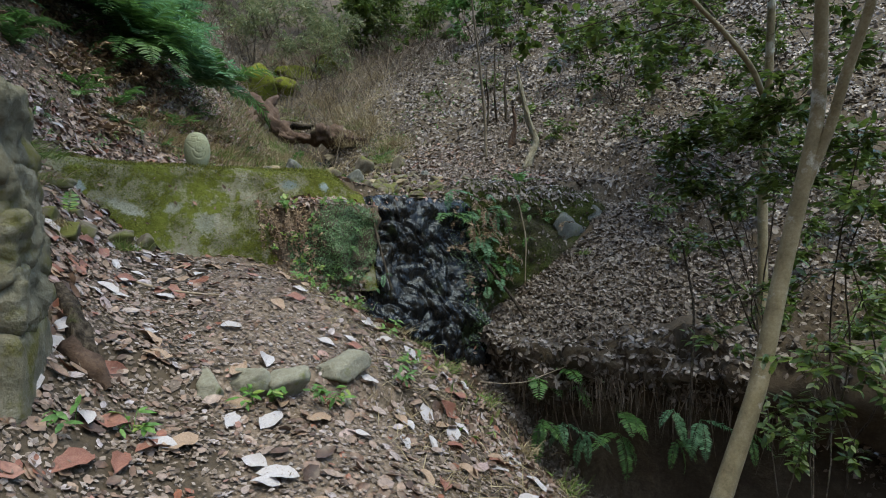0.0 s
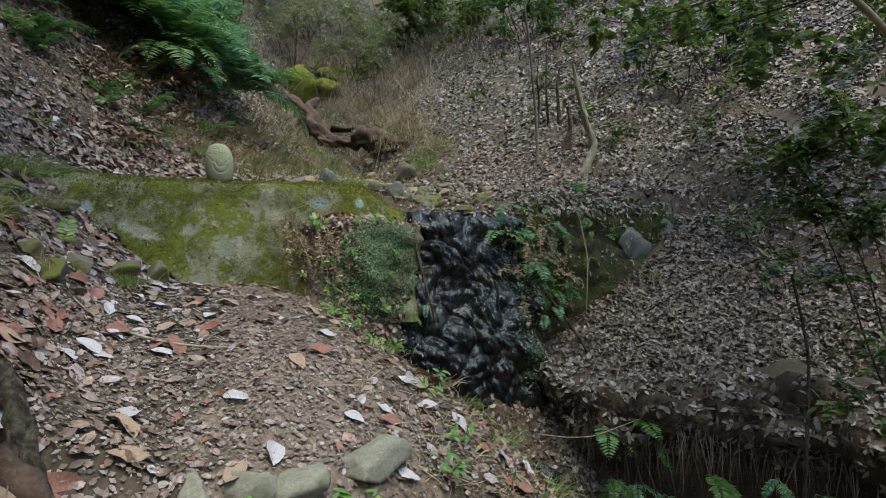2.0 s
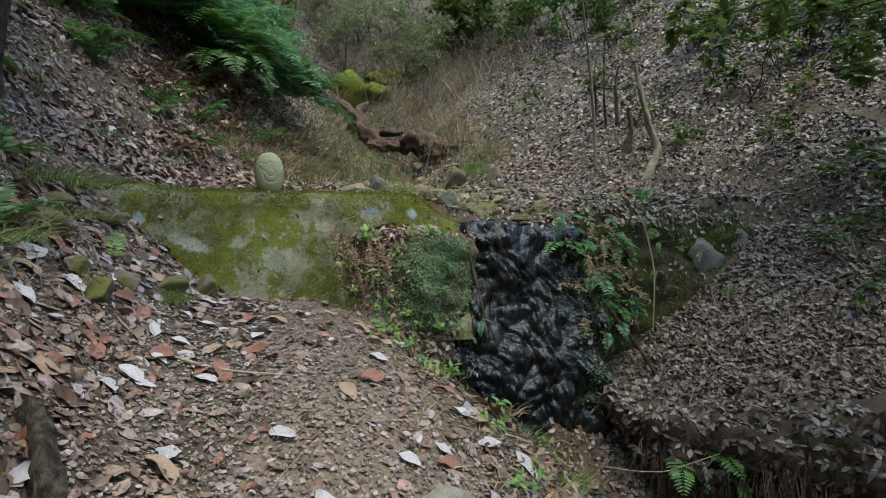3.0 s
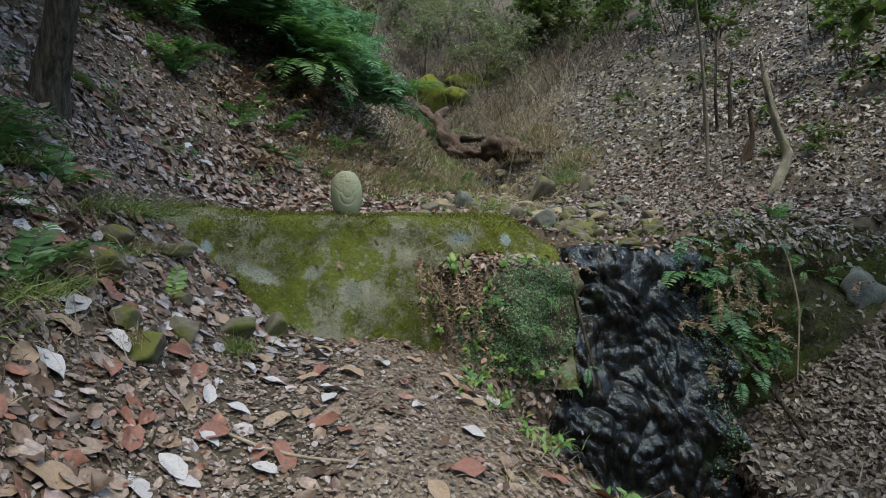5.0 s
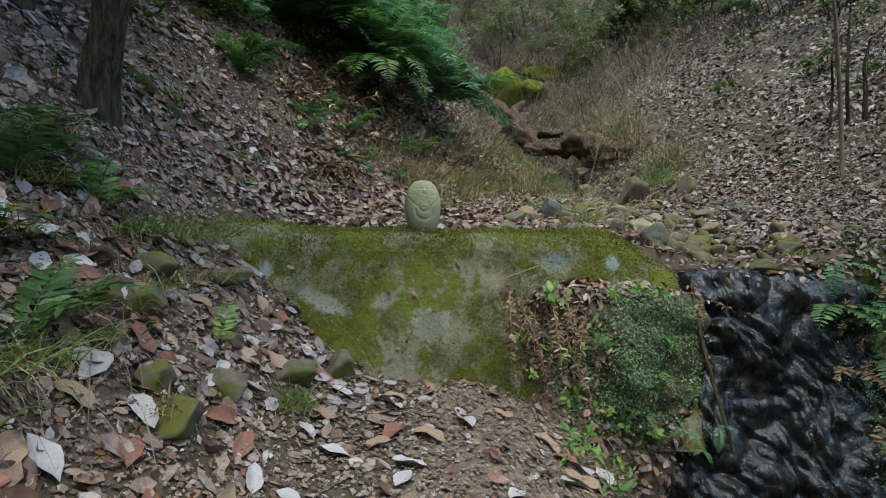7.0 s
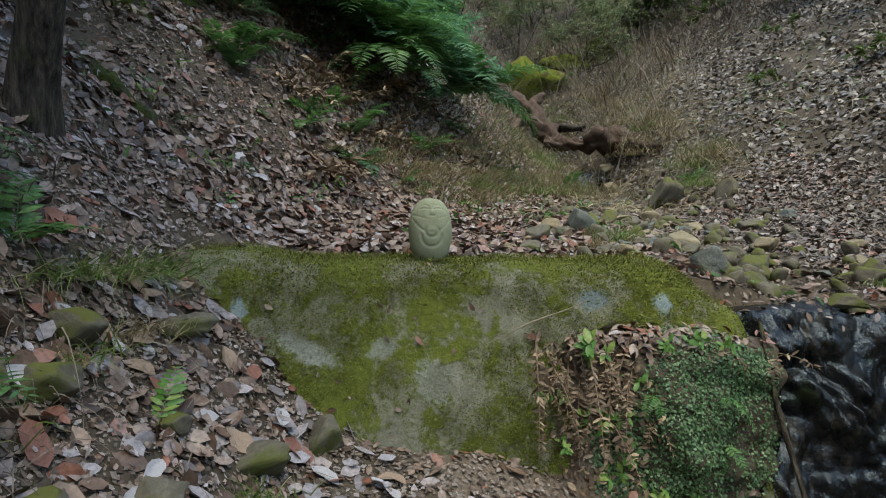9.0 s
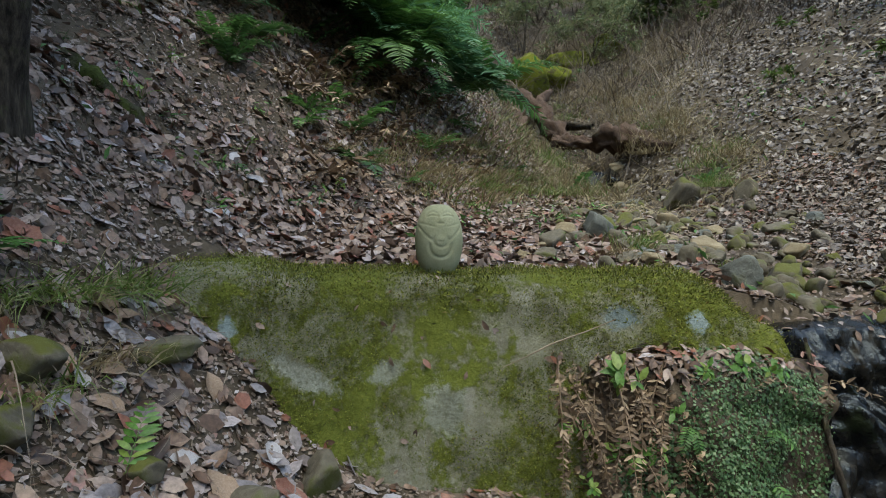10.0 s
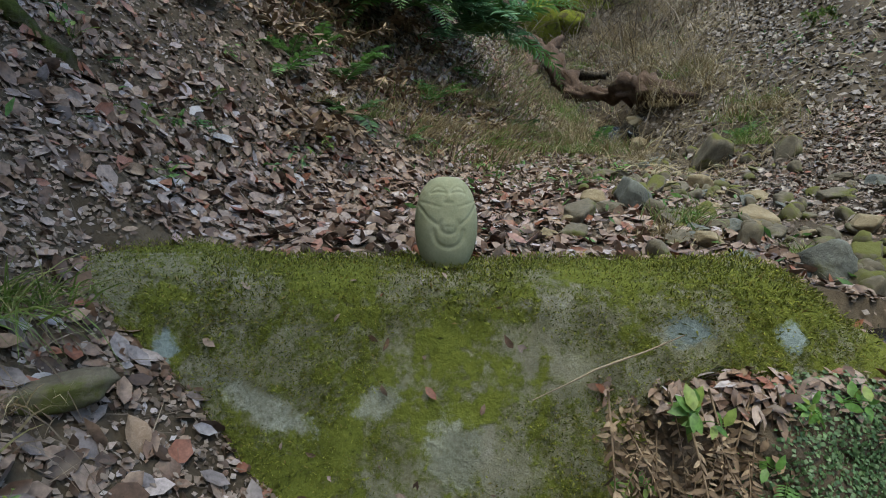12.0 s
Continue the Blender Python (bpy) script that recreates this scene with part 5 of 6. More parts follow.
for k in range(22):
    x, y = rnd.uniform(-2.2, -0.5), rnd.uniform(3.2, 8.2)
    if y < 5.4 and x > -0.8 or 5.2 < y < 6.2 and x > -1.1:
        continue
    sprig(x, y, float(terrain(x, y)), 5, rnd.uniform(0.05, 0.09), (NEAR_FERN, BRIGHT, GREEN)[k % 3], "small green seedling on the leafy bank", 990 + k, stem=rnd.uniform(0.1, 0.22), wide=0.9)
for k in range(14):
    x, y = rnd.uniform(-1.9, -0.85), rnd.uniform(3.3, 5.0)
    tuft(x, y, 90, rnd.uniform(0.15, 0.32), (GRASS, STRAW)[k % 2], ("drooping green grass on the bank", "drooping dry grass on the bank")[k % 2], 1020 + k, lean=(0.6, -0.4, 0), spread=0.08)


for k in range(26):
    y = rnd.uniform(8.0, 11.6)
    x = np.interp(y, [8, 9.7, 11.6], [-1.3, -0.3, 0.9]) + rnd.uniform(-0.9, 0.7)
    ground_fern(x, y, 5, rnd.uniform(0.3, 0.6), (DEAD_FERN, NEAR_FERN, DEAD_FERN, FERN)[k % 4], ("withered brown bracken on the bank", "green fern on the shaded bank")[k % 2], 1050 + k, (10, 60), (0.8, 1.8), (-170, 60), 14, 0.25)
for k in range(12):
    f = rnd.rand()
    ground_fern(-3.2 + 1.6 * f + rnd.uniform(-0.3, 0.3), 7.6 + 2.6 * f + rnd.uniform(-0.3, 0.5), 6, rnd.uniform(0.6, 0.9), (NEAR_FERN, NEAR_FERN, BLUE_FERN)[k % 3], "dark green fern under trees on the bank", 1090 + k, (10, 65), (0.8, 1.8), (-170, 60), 18, 0.24, slim=0.5)


def cloud(r, n, c, rad):
    d = unit(r.normal(0, 1, (n, 3))) * (r.rand(n, 1) ** 0.45)
    return np.array(c) + d * np.array(rad)


def shrub(name, base, clumps, mat, label, seed, leaf=(0.05, 0.09), stem=0.012, bark=None, category="shrub", wide=1.0, twigs=True, shape=STALKED):
    """Stems from a base to clumps (x, y, z, radius, leaves), each clump with twigs and hanging leaves."""
    r = np.random.RandomState(seed)
    root = tagged(new(name), label, category)
    for k, (x, y, z, rad, n) in enumerate(clumps):
        c = np.array([x, y, z])
        b = np.array(base)
        if k % 2 == 0 or twigs is False:
            tube("stem", [tuple(b + r.normal(0, 0.08, 3) * [1, 1, 0]), tuple(b * 0.7 + c * 0.3 + r.normal(0, 0.1, 3)), tuple(b * 0.35 + c * 0.65 + r.normal(0, 0.12, 3)), tuple(c)], [stem * 0.6, stem * 0.5, stem * 0.4, stem * 0.25], bark or DARK_BARK, root, 5, rings=3)
        m = max(4, n // 16)
        ends = cloud(r, m, c, (rad, rad, rad * 0.7))
        pts, dirs = [], []
        for e in ends:
            if twigs:
                tube("twig", [tuple(c + (e - c) * 0.1), tuple(c * 0.45 + e * 0.55 + [0, 0, 0.03]), tuple(e)], [stem * 0.3, stem * 0.2, stem * 0.1], bark or DARK_BARK, root, 3, rings=3)
            f = r.uniform(0.3, 1, n // m)
            pts.append(c + (e - c) * f[:, None] + r.normal(0, 0.015, (n // m, 3)))
            dirs.append(unit((e - c)[None] + r.normal(0, 0.6 * rad, (n // m, 3))))
        p, d = np.concatenate(pts), np.concatenate(dirs)
        d[:, 2] -= 0.35
        me = leaf_mesh("foliage", p, d, np.array([0, 0, 1.0]) + r.normal(0, 0.4, (len(p), 3)), r.uniform(*leaf, len(p)), r.uniform(0.85, 1.25, len(p)) * wide, r.uniform(0.3, 1.6, len(p)), mat, shape)
        tagged(under(new("foliage", me), root), kind="stuff")
    return root


# the forked tree beside the gully
tree = tagged(new("tree"), "young forked tree with smooth pale brown bark leaning over the gully", "tree")
tube("trunk", [(2.3, 1.85, -0.75), (2.42, 1.82, -0.35), (2.55, 1.8, 0.04), (2.81, 1.78, 0.62), (2.96, 1.76, 1.27), (2.99, 1.72, 1.54), (3.0, 1.63, 2.05), (2.89, 1.57, 2.57), (2.75, 1.5, 3.3), (2.6, 1.4, 4.5)], [0.068, 0.056, 0.052, 0.046, 0.042, 0.041, 0.034, 0.03, 0.026, 0.02], SMOOTH_BARK, tree, 16, 0.05, 60)
tube("limb", [(2.98, 1.73, 1.5), (3.0, 1.69, 1.66), (3.03, 1.59, 1.97), (3.02, 1.51, 2.25), (2.99, 1.4, 2.53), (2.9, 1.25, 3.0), (2.8, 1.1, 4.0)], [0.024, 0.028, 0.026, 0.025, 0.023, 0.018, 0.012], SMOOTH_BARK, tree, 12, 0.05, 61)
tree2 = tagged(new("tree"), "slender sapling with a straight brown stem among evergreen leaves", "tree")
tube("trunk", [(4.6, 2.95, -0.4), (4.74, 3.05, 0.5), (4.82, 3.11, 1.2), (4.82, 3.13, 1.74), (4.71, 3.03, 2.81), (4.5, 2.88, 3.7), (4.4, 2.8, 5)], [0.05, 0.045, 0.042, 0.04, 0.034, 0.03, 0.02], SMOOTH_BARK, tree2, 10, 0.08, 62)
tube("limb", [(3.95, 2.45, 2.1), (3.68, 2.46, 2.54), (3.54, 2.56, 2.78), (3.32, 2.7, 3.05), (3.1, 2.8, 3.4)], [0.02, 0.02, 0.018, 0.016, 0.01], SMOOTH_BARK, tree2, 8, 0.05, 63)
shrub("tree_branch", (3.43, 2.65, 2.9), [(2.71, 3.82, 3.08, 0.32, 45), (2.96, 3.62, 3.05, 0.38, 50), (3.23, 3.39, 3.08, 0.38, 50), (3.37, 3.0, 2.98, 0.4, 50), (3.01, 3.68, 2.86, 0.24, 28), (3.6, 2.9, 3.2, 0.42, 60)], GREEN, "evergreen branch with broad glossy hanging leaves", 70, (0.07, 0.12), 0.01, category="branch", wide=1.4)
shrub("evergreen_shrub", (4.6, 2.9, 0.3), [(3.75, 3.15, 2.1, 0.36, 420), (3.91, 2.91, 2.3, 0.38, 420), (3.92, 2.59, 2.1, 0.38, 400), (3.74, 2.27, 2.25, 0.36, 360), (3.86, 3.07, 1.8, 0.36, 380), (3.82, 2.26, 1.8, 0.36, 360), (4.04, 2.84, 1.7, 0.38, 360), (4.08, 3.12, 1.3, 0.3, 120)], GREEN, "dense dark evergreen shrub with small glossy leaves", 71, (0.05, 0.09), 0.014, wide=1.2)
shrub("evergreen_shrub", (3.9, 1.9, 0.0), [(3.54, 1.71, 1.91, 0.38, 260), (3.87, 1.96, 2.53, 0.4, 160), (3.58, 1.67, 1.6, 0.38, 260), (3.78, 1.99, 2.9, 0.4, 140), (3.6, 1.75, 1.2, 0.35, 120)], GREEN, "dark evergreen shrub behind a forked tree", 72, (0.06, 0.1), 0.012)
shrub("evergreen_shrub", (3.2, 1.75, -0.5), [(2.8, 1.5, 0.86, 0.26, 60), (2.75, 1.3, 0.84, 0.28, 60), (3.68, 2.43, 0.97, 0.34, 130), (3.56, 2.51, 0.65, 0.3, 90), (3.2, 1.75, 0.3, 0.36, 90), (3.0, 1.4, 0.5, 0.36, 90), (3.1, 1.45, 1.1, 0.3, 70), (3.6, 2.0, 0.1, 0.4, 90), (4.3, 2.3, 0.5, 0.5, 130), (3.9, 1.7, 0.6, 0.45, 110), (4.4, 2.0, 1.1, 0.5, 130), (4.0, 1.4, 1.0, 0.45, 110)], GREEN, "evergreen shrub with pointed glossy leaves in the gully", 73, (0.05, 0.095), 0.01, wide=1.05)
shrub("tree_branch", (4.3, 2.7, 3.5), [(3.17, 3.84, 3.02, 0.26, 30), (3.38, 3.61, 3.05, 0.32, 40), (3.58, 3.4, 2.98, 0.34, 45), (3.7, 3.48, 2.7, 0.3, 45), (3.9, 3.2, 2.9, 0.36, 55)], GREEN, "evergreen branch with glossy leaves high over the gully", 77, (0.07, 0.12), 0.01, category="branch", wide=1.3)
shrub("tree_branch", (4.6, 3.0, 3.6), [(3.7, 3.7, 3.22, 0.32, 80), (3.95, 3.5, 2.95, 0.34, 90), (4.3, 3.3, 2.85, 0.36, 110), (4.6, 3.0, 3.05, 0.4, 110), (4.9, 2.7, 2.75, 0.4, 120), (4.2, 2.6, 2.6, 0.36, 120)], GREEN, "evergreen branch with small glossy leaves over the gully", 78, (0.05, 0.09), 0.01, category="branch", wide=1.2)
shrub("evergreen_shrub", (5.75, 7.6, 2.75), [(5.9, 7.5, 2.95, 0.3, 160), (6.15, 7.6, 3.1, 0.3, 160), (5.6, 7.8, 2.85, 0.25, 120)], GREEN, "low dark evergreen shrub beside a dead trunk", 74, (0.05, 0.09))
rnd = np.random.RandomState(44)
for k in range(40):
    x, y, h = -5 + 17 * ((k * 0.618) % 1) + rnd.uniform(-0.5, 0.5), rnd.uniform(19.5, 27), rnd.uniform(1.6, 3.4)
    if x > 6:
        y += 3
    z = float(terrain(x, y))
    pale = k % 4 == 1 or (1.5 < x < 8.5 and k % 8 != 0)
    cl = [(x + rnd.uniform(-1.5, 1.5), y + rnd.uniform(-1, 1), z + h * rnd.uniform(0.1, 1.0), rnd.uniform(0.6, 1.1), 240 if pale else 300) for _ in range(7)]
    shrub("evergreen_shrub", (x, y, z - 0.1), cl, (GREEN, GREY_LEAF)[pale], "grey-green bamboo thicket at the head of the ravine" if pale else "dark evergreen thicket at the head of the ravine", 610 + k, (0.12, 0.26), 0.03, wide=(1.2, 0.4)[pale], twigs=False, shape=SCALE)
for k in range(16):
    x, y = rnd.uniform(8.5, 15), rnd.uniform(14, 23)
    z = float(terrain(x, y))
    shrub("evergreen_shrub", (x, y, z - 0.1), [(x + rnd.uniform(-0.9, 0.9), y + rnd.uniform(-0.8, 0.8), z + rnd.uniform(0.2, 2.0), rnd.uniform(0.4, 0.8), 170) for _ in range(5)], (GREEN, FERN)[k % 2], "leafy green shrub high on the slope", 720 + k, (0.1, 0.2), 0.03, wide=1.2, twigs=False, shape=SCALE)
for k in range(14):
    x, y = rnd.uniform(7.2, 11), rnd.uniform(5.5, 11.5)
    z = float(terrain(x, y))
    shrub("low_shrub", (x, y, z - 0.05), [(x + rnd.uniform(-0.5, 0.5), y + rnd.uniform(-0.5, 0.5), z + rnd.uniform(0.2, 1.0), rnd.uniform(0.3, 0.5), 110) for _ in range(4)], GREEN, "dark leafy shrub on the leafy slope", 1120 + k, (0.07, 0.13), 0.02, wide=1.2, twigs=False, shape=SCALE)
for k in range(8):
    x, y = rnd.uniform(-3.6, -2.2), rnd.uniform(7.0, 10.5)
    z = float(terrain(x, y))
    shrub("evergreen_shrub", (x, y, z - 0.05), [(x + rnd.uniform(-0.5, 0.5), y + rnd.uniform(-0.5, 0.5), z + rnd.uniform(0.2, 1.1), rnd.uniform(0.3, 0.5), 130) for _ in range(4)], GREEN, "dark evergreen shrub under trees on the bank", 1140 + k, (0.06, 0.12), 0.02, wide=1.2, twigs=False, shape=SCALE)
for k, (x, y, n) in enumerate([(-2.6, 13.0, 0), (-3.0, 11.0, 0), (-2.2, 15.5, 0), (-0.6, 17.0, 0), (0.8, 18.6, 0), (-3.4, 9.2, 0), (-2.0, 18, 0)]):
    z = float(terrain(x, y))
    shrub("evergreen_shrub", (x, y, z - 0.1), [(x + rnd.uniform(-0.8, 0.8), y + rnd.uniform(-0.8, 0.8), z + rnd.uniform(0.2, 1.6), rnd.uniform(0.5, 0.8), 260) for _ in range(6)], GREEN, "dark evergreen shrub above the fern bank", 680 + k, (0.08, 0.16), 0.03, wide=1.2, twigs=False, shape=SCALE)


def shade_crown(parent, x, y, z, rad, n, seed, leaf=(0.12, 0.22)):
    """Unseen overhead boughs of a tree, added for shade: clumps of leaves with gaps."""
    r = np.random.RandomState(seed)
    mid = cloud(r, 22, (x, y, z), (rad, rad, rad * 0.45))
    p = np.concatenate([cloud(r, n // 22, c, (rad * 0.3, rad * 0.3, rad * 0.16)) for c in mid])
    me = leaf_mesh("shade_crown", p, r.normal(0, 1, p.shape), np.array([0, 0, 1.0]) + r.normal(0, 0.5, p.shape), r.uniform(*leaf, len(p)), np.full(len(p), 1.2), np.ones(len(p)), GREEN, SCALE)
    tagged(under(new("shade_crown", me), parent), kind="stuff")
    for k, c in enumerate(mid[:8]):
        tube("limb", [(x, y, z - rad * 0.6), tuple((c + [x, y, z]) / 2), tuple(c)], [0.05, 0.03, 0.012], DARK_BARK, parent, 6)


# all out of view; placed and sized to darken the banks and the gully
shade_crown(bank_tree, -1.9, 4.3, 6.9, 2.3, 8500, 1, (0.14, 0.26))
shade_crown(bank_tree_2, -3.4, 5.4, 7.3, 2.6, 5200, 2, (0.16, 0.3))
shade_crown(tree, 3.1, 0.9, 5.8, 1.2, 1500, 3, (0.14, 0.24))
shade_crown(tree2, 5.9, 3.6, 6.2, 2.3, 3000, 4, (0.16, 0.28))
for k, (x, y, h, n) in enumerate([(6.8, 10.2, 0.4, 60), (7.8, 9.0, 0.5, 80), (8.2, 12, 0.6, 80), (7.5, 14.5, 0.6, 80), (3.1, 19.0, 0.5, 120), (4.2, 19.5, 0.5, 100), (6.4, 6.3, 0.4, 70), (6.9, 5.0, 0.5, 90), (6.0, 4.0, 0.6, 120), (5.6, 3.2, 0.7, 140), (7.5, 7.0, 0.5, 80), (5.3, 4.4, 0.35, 60), (5.7, 5.0, 0.4, 90), (6.3, 5.4, 0.4, 90), (5.0, 3.0, 0.6, 140), (5.3, 2.4, 0.8, 180), (6.6, 3.2, 0.8, 180), (7.3, 4.2, 0.8, 180), (6.2, 8.6, 0.3, 70), (7.0, 11.5, 0.5, 90), (9.0, 10.5, 0.6, 110), (8.6, 7.8, 0.6, 110), (8.0, 5.6, 0.7, 160), (6.0, 12.6, 0.4, 70), (9.8, 13.5, 0.8, 140), (-2.2, 7.6, 0.3, 60), (-1.9, 9.0, 0.4, 80), (-2.6, 6.6, 0.4, 80)]):
    z = float(terrain(x, y))
    shrub("low_shrub", (x, y, z - 0.02), [(x - 0.15, y, z + h * 0.6, 0.3, n), (x + 0.2, y + 0.1, z + h, 0.3, n)], (GREEN, BRIGHT)[k in (4, 5)], "low leafy shrub on the slope" if k not in (4, 5) else "bright green shrub on a mossy ledge", 640 + k, (0.06, 0.12))

# dry canes and reeds in the valley
r = np.random.RandomState(9)
n = 9000
x, y = r.uniform(2.6, 9.5, n), r.uniform(12.5, 23, n)
keep = (x < 4.2 + 0.45 * (y - 12)) & (np.abs(x - 3.4) > 0.8 * (y < 17)) & (wav(x, y, 1.6, 54) > -0.35)
x, y = x[keep], y[keep]
n = len(x)
reeds = new("dry_reeds", strip_mesh("dry_reeds", np.stack([x, y, terrain(x, y) - 0.02], -1), unit(np.stack([r.normal(-0.15, 0.4, n), r.normal(-0.2, 0.4, n), np.ones(n)], -1)), r.uniform(0.2, 0.95, n) ** 1.3, r.uniform(0, 0.9, n), r.uniform(0.004, 0.011, n), STRAW, 9))
tagged(reeds, "dry straw-coloured reeds and canes in the valley", "reeds", kind="stuff")

# bare brambles and canes arching at the head of the ravine
r = np.random.RandomState(19)
n = 2600
x, y = r.uniform(0.5, 9.5, n), r.uniform(16.5, 24, n)
brambles = new("bramble_thicket", strip_mesh("bramble_thicket", np.stack([x, y, terrain(x, y) - 0.02], -1), unit(np.stack([r.normal(0, 0.7, n), r.normal(-0.3, 0.5, n), np.ones(n)], -1)), r.uniform(0.6, 2.6, n), r.uniform(0.1, 0.9, n), r.uniform(0.004, 0.012, n), TWIG, 19, 5))
tagged(brambles, "tangle of bare grey-brown arching brambles and canes", "brambles", kind="stuff")
# weeds, bracken stalks and grass below the fern bank
n = 4200
y = r.uniform(9.0, 16.5, n)
x = np.interp(y, [9, 11, 15, 16.5], [0.2, 1.3, 2.2, 2.2]) + r.normal(-0.2, 0.55, n)
heads = unit(np.stack([r.normal(0.35, 0.4, n), r.normal(-0.4, 0.4, n), np.ones(n)], -1))
for lot, (mat_, words) in enumerate(((STRAW, "dry brown bracken stalks and grass below a fern bank"), (GRASS, "green grass and weeds below a fern bank"), (DEAD_FERN, "dead bracken below a fern bank"))):
    k = slice(lot, None, 3)
    low_growth = new("bank_growth", strip_mesh("bank_growth", np.stack([x, y, terrain(x, y) - 0.01], -1)[k], heads[k], r.uniform(0.1, 0.45, n)[k], r.uniform(0.1, 0.9, n)[k], r.uniform(0.004, 0.011, n)[k], mat_, 29 + lot, 3))
    tagged(low_growth, words, "grass", kind="stuff")
# dead stalks and rootlets hanging on the near bank
n = 1100
x, y = r.uniform(-2.2, -0.75, n), r.uniform(3.0, 5.3, n)
stalks = new("dead_stalks", strip_mesh("dead_stalks", np.stack([x, y, terrain(x, y)], -1), unit(np.stack([r.normal(0.5, 0.5, n), r.normal(-0.4, 0.5, n), r.uniform(0.1, 1, n)], -1)), r.uniform(0.1, 0.4, n), r.uniform(0.3, 1.2, n), r.uniform(0.0015, 0.004, n), TWIG, 39, 4))
tagged(stalks, "thin dead stalks and rootlets on the bank", "stalks", kind="stuff")

# ---- moss and liverwort ----


def fur(name, ob, n, size, mat, keep, label, category, seed, wide=(0.4, 0.8), flat=0.0, lift=0.0, shape=SCALE):
    """Small blades or scales growing on an object's faces where keep says so."""
    r = np.random.RandomState(seed)
    me = ob.data
    c, nrm, area = np.zeros(len(me.polygons) * 3), np.zeros(len(me.polygons) * 3), np.zeros(len(me.polygons))
    me.polygons.foreach_get("center", c), me.polygons.foreach_get("normal", nrm), me.polygons.foreach_get("area", area)
    c, nrm = c.reshape(-1, 3), nrm.reshape(-1, 3)
    area = np.where(area > 0.02, 0, area)
    k = r.choice(len(area), n, p=area / area.sum())
    p, u = c[k] + r.uniform(-0.03, 0.03, (n, 3)) * [1, 0.25, 0.8], nrm[k]
    u = u * np.sign(u[:, 2:] - u[:, 1:2] + 1e-6)
    q = r.rand(n) < keep(p[:, 0], p[:, 1], p[:, 2])
    p, u = p[q], u[q]
    n = len(p)
    grow = unit(u + r.normal(0, 0.5, (n, 3)) + [0, 0, -flat])
    side = unit(r.normal(0, 1, (n, 3)))
    if flat:
        grow, side = unit(np.cross(u, side) + [0, 0, -0.3]), u + r.normal(0, 0.35, (n, 3))
    me = leaf_mesh(name, p + u * lift, grow, side, r.uniform(*size, n), r.uniform(*wide, n), r.uniform(0.5, 2.5, n), mat, shape)
    return tagged(new(name, me), label, category, kind="stuff")


def moss_patch(seed, top, amount):
    def keep(x, y, z):
        m = wav(x * 1.2, z * 1.6 + y, 5, seed) + 0.6 * wav(x, z, 14, seed + 1)
        return np.clip(0.5 + 1.4 * (m + amount + 0.5 * ss(0.3, 0.8, x) + 1.3 * ss(top - 0.28, top - 0.02, z)), 0, 1)
    return keep


def spots(places):
    """Ragged round patches on the wall's front: centre (x, z), half length and half height, slope."""
    def inside(x, y, z):
        out = 0 * x
        for px, pz, a, b, slope in places:
            u, v = (x - px) / a, (z - pz - slope * (x - px)) / b
            out = np.maximum(out, ss(1.2, 0.75, np.hypot(u, v) + 0.3 * wav(x, z, 22, 95)))
        return out * (y < 5.7)
    return inside


crust = spots(CRUSTS)
patchy = moss_patch(70, 2.0, -0.2)
fur("moss", wall_left, 210000, (0.007, 0.019), MOSS_BLADE, lambda x, y, z: patchy(x, y, z) * (1 - crust(x, y, z)), "yellow-green moss cushions on a concrete wall", "moss", 1)
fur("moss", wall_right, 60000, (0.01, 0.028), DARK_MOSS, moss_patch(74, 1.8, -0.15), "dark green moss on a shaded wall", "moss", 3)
fur("liverwort", wall_recess, 48000, (0.008, 0.02), LIVERWORT, lambda x, y, z: ss(1.18, 1.34, x + 0.2 * wav(x, z, 6, 3)) * (y < 5.5) * np.clip(0.9 + 0.7 * wav(x, z, 9, 8), 0.2, 1) * ss(1.98, 1.84, x + 0.1 * wav(x, z, 8, 13)) * ss(0.85, 1.05, z + 0.12 * wav(x, z, 7, 14)), "green liverwort covering a damp wall", "liverwort", 4, (1.6, 2.4), 1.0, 0.006)
fur("liverwort", wall_right, 16000, (0.01, 0.022), LIVERWORT, lambda x, y, z: ss(3.6, 3.25, x + 0.15 * wav(x, z, 7, 5)) * (z < 1.5) * (z > 0.3), "green liverwort beside a cascade", "liverwort", 5, (1.6, 2.4), 1.0, 0.006)
fur("caught_leaves", wall_recess, 3000, (0.03, 0.07), LITTER, lambda x, y, z: ss(1.1, 0.9, z + 0.1 * wav(x, z, 7, 14)) * 0.8, "dead leaves caught at the foot of a damp wall", "leaf litter", 16, (1.0, 1.7), 0.6, 0.012, shape=STALKED)
fur("dead_fern_litter", wall_recess, 5000, (0.02, 0.055), DEAD_FERN, lambda x, y, z: 0.75 * ss(1.38, 1.2, x) * (y < 5.7), "brown dead leaves caught on the wall face", "leaf litter", 6, (0.9, 1.6), 1.0, 0.01, shape=STALKED)
fur("caught_leaves", wall_recess, 9000, (0.03, 0.08), LITTER, lambda x, y, z: (z > 1.64) * (y < 5.58) * (0.4 + 0.6 * (x < 1.4)), "dead leaves caught on a ledge of the wall", "leaf litter", 7, (0.9, 1.5), 0.6, 0.015, shape=STALKED)
fur("caught_leaves", wall_right, 9000, (0.04, 0.08), OAK, lambda x, y, z: 0.8 * (z > 1.74), "dead leaves on top of the wall", "leaf litter", 8, (0.9, 1.5), 0.6, 0.012, shape=STALKED)
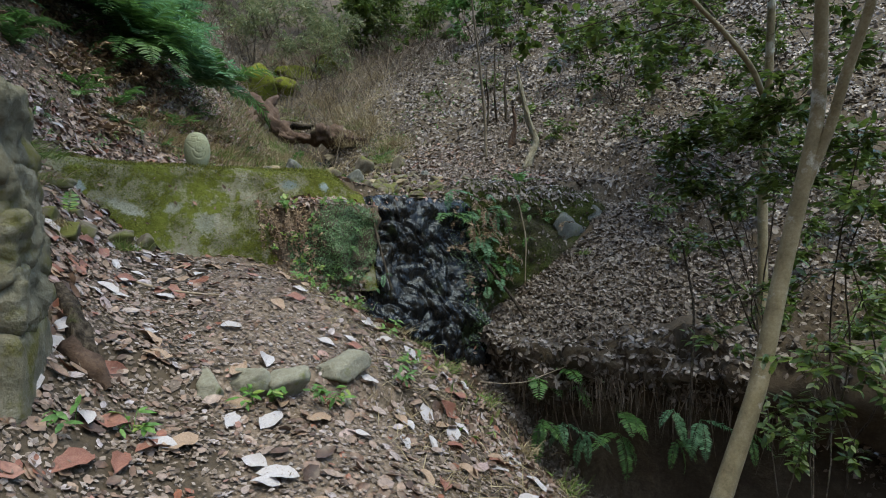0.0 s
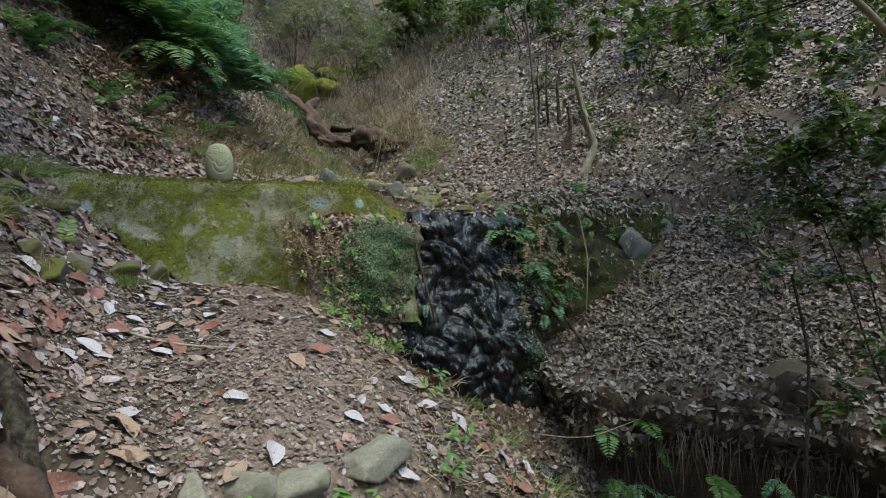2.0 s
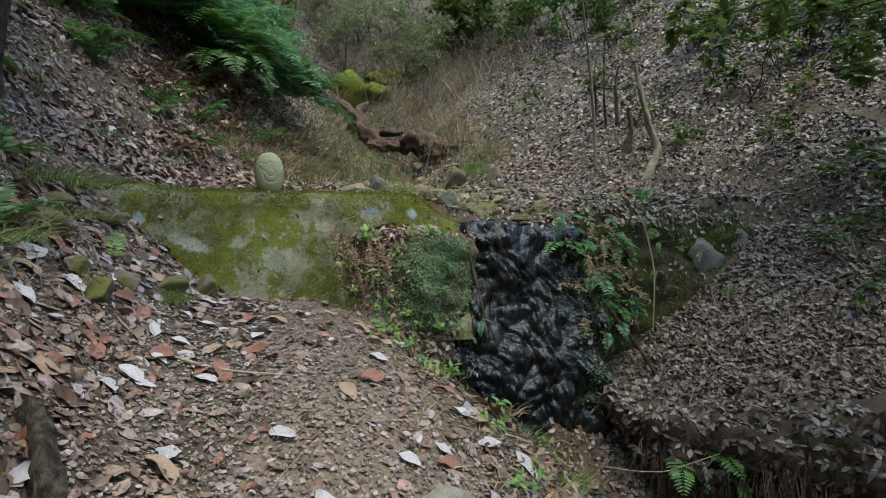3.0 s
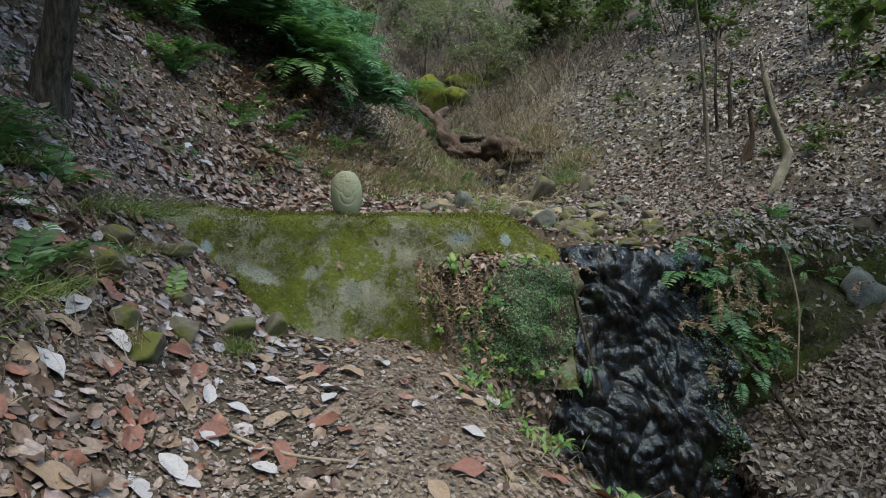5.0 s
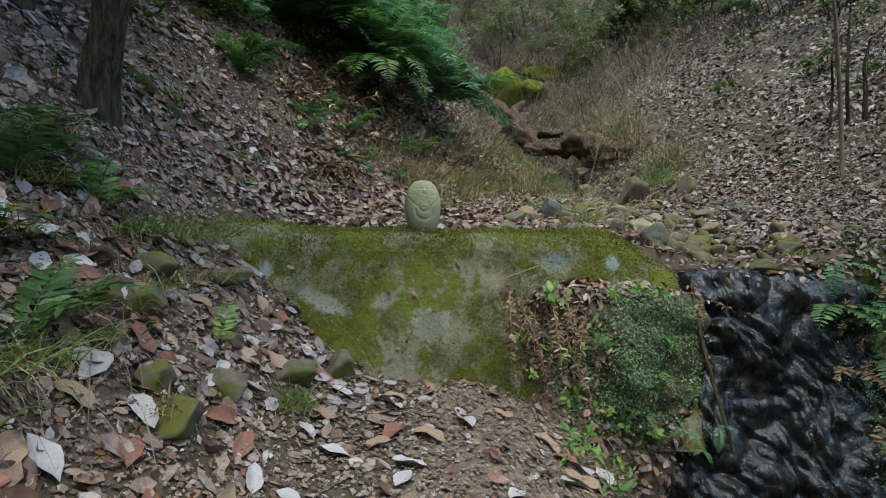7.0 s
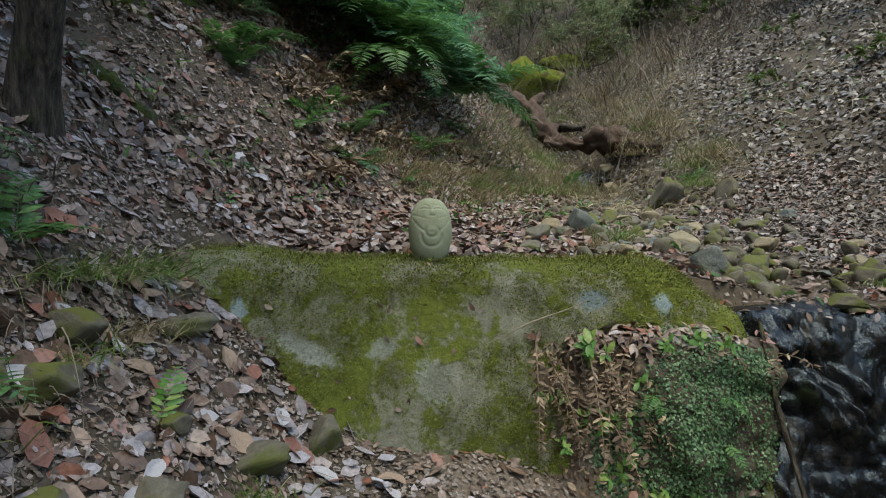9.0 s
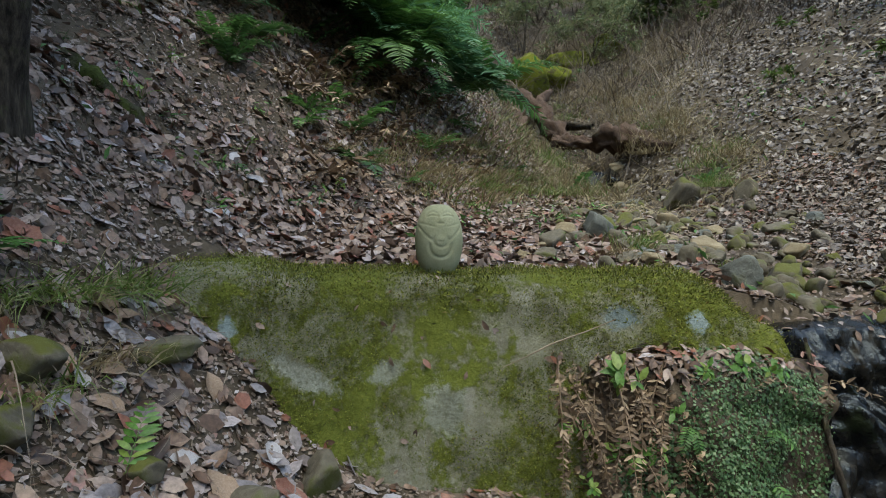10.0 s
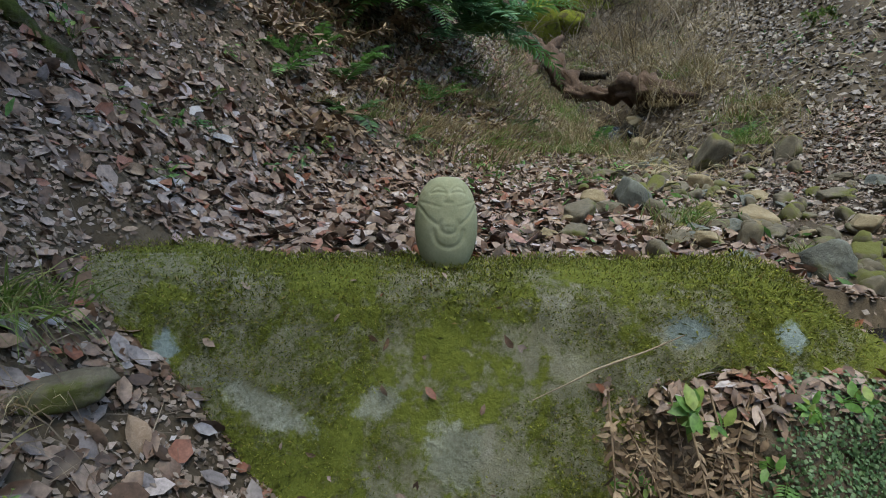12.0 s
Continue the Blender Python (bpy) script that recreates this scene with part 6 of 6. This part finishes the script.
fur("leaf_litter", lip_bank, 10000, (0.04, 0.085), OAK, lambda x, y, z: np.clip(1.1 + 0.7 * wav(x, z + y, 6, 66), 0.3, 1) * np.clip(1.3 + 4 * z, 0.12, 1), "oak leaves hanging over the lip of a gully", "leaf litter", 9, (1.0, 1.6), 0.5, 0.012, shape=STALKED)
rnd = np.random.RandomState(14)
f = rnd.rand(420)
hx, hy = np.interp(f, [0, 0.3, 0.6, 1], [3.2, 3.6, 4.1, 4.5]) - 0.16, np.interp(f, [0, 0.3, 0.6, 1], [4.7, 4.2, 3.7, 2.6]) - 0.14
roots = strip_mesh("hanging_roots", np.stack([hx, hy, rnd.uniform(-0.15, 0.1, 420)], -1), unit(np.stack([rnd.normal(-0.1, 0.2, 420), rnd.normal(-0.1, 0.2, 420), -np.ones(420)], -1)), rnd.uniform(0.12, 0.45, 420), rnd.uniform(0, 0.2, 420), np.full(420, 0.004), TWIG, 3)
tagged(new("hanging_roots", roots), "fine brown roots hanging from an earth bank", "roots", kind="stuff")
fur("liverwort", wall_cascade, 26000, (0.008, 0.02), LIVERWORT, lambda x, y, z: ss(2.84, 2.96, x + 0.1 * wav(x, z, 6, 83)) * (z > 0.1) * (z < 1.5) * np.clip(0.8 + 0.8 * wav(x, z, 10, 84), 0, 1), "green liverwort beside running water", "liverwort", 15, (1.6, 2.4), 1.0, 0.006)
fur("moss", wall_cascade, 16000, (0.008, 0.02), DARK_MOSS, lambda x, y, z: np.clip(ss(0.12, 0.0, x - np.interp(z, [0, 0.9, 1.65], [1.7, 1.75, 1.93]) + 0.08 * wav(x, z, 7, 81)) + ss(2.8, 3.0, x + 0.12 * wav(x, z, 6, 82)), 0, 1) * (z > 0.2), "dark moss at the sides of a cascade", "moss", 11)
fur("caught_leaves", wall_cascade, 1500, (0.03, 0.075), LITTER, lambda x, y, z: (z > 1.7) * 0.6 + (x > 2.95) * 0.25 + (x < 1.95) * 0.25, "dead leaves caught on the lip and sides of a cascade", "leaf litter", 12, (1.0, 1.7), 0.6, 0.015, shape=STALKED)
fur("caught_leaves", wall_right, 2500, (0.03, 0.07), OAK, lambda x, y, z: 0.3 + 0 * x, "dead leaves caught in moss on a wall", "leaf litter", 13, (1.0, 1.7), 0.6, 0.015, shape=STALKED)
fur("caught_leaves", wall_left, 160, (0.02, 0.06), LITTER, lambda x, y, z: (x < 0.75) * 1.0, "few dead leaves stuck to a mossy wall", "leaf litter", 14, (1.0, 1.5), 0.6, 0.012, shape=STALKED)
fur("moss", wall_left, 60000, (0.014, 0.032), MOSS_BLADE, lambda x, y, z: ss(1.8, 1.96, z + 0.06 * wav(x, z, 9, 92)) * np.clip(0.55 + 0.9 * wav(x, y, 6, 93), 0, 1), "thick yellow-green moss along the top of a wall", "moss", 17)
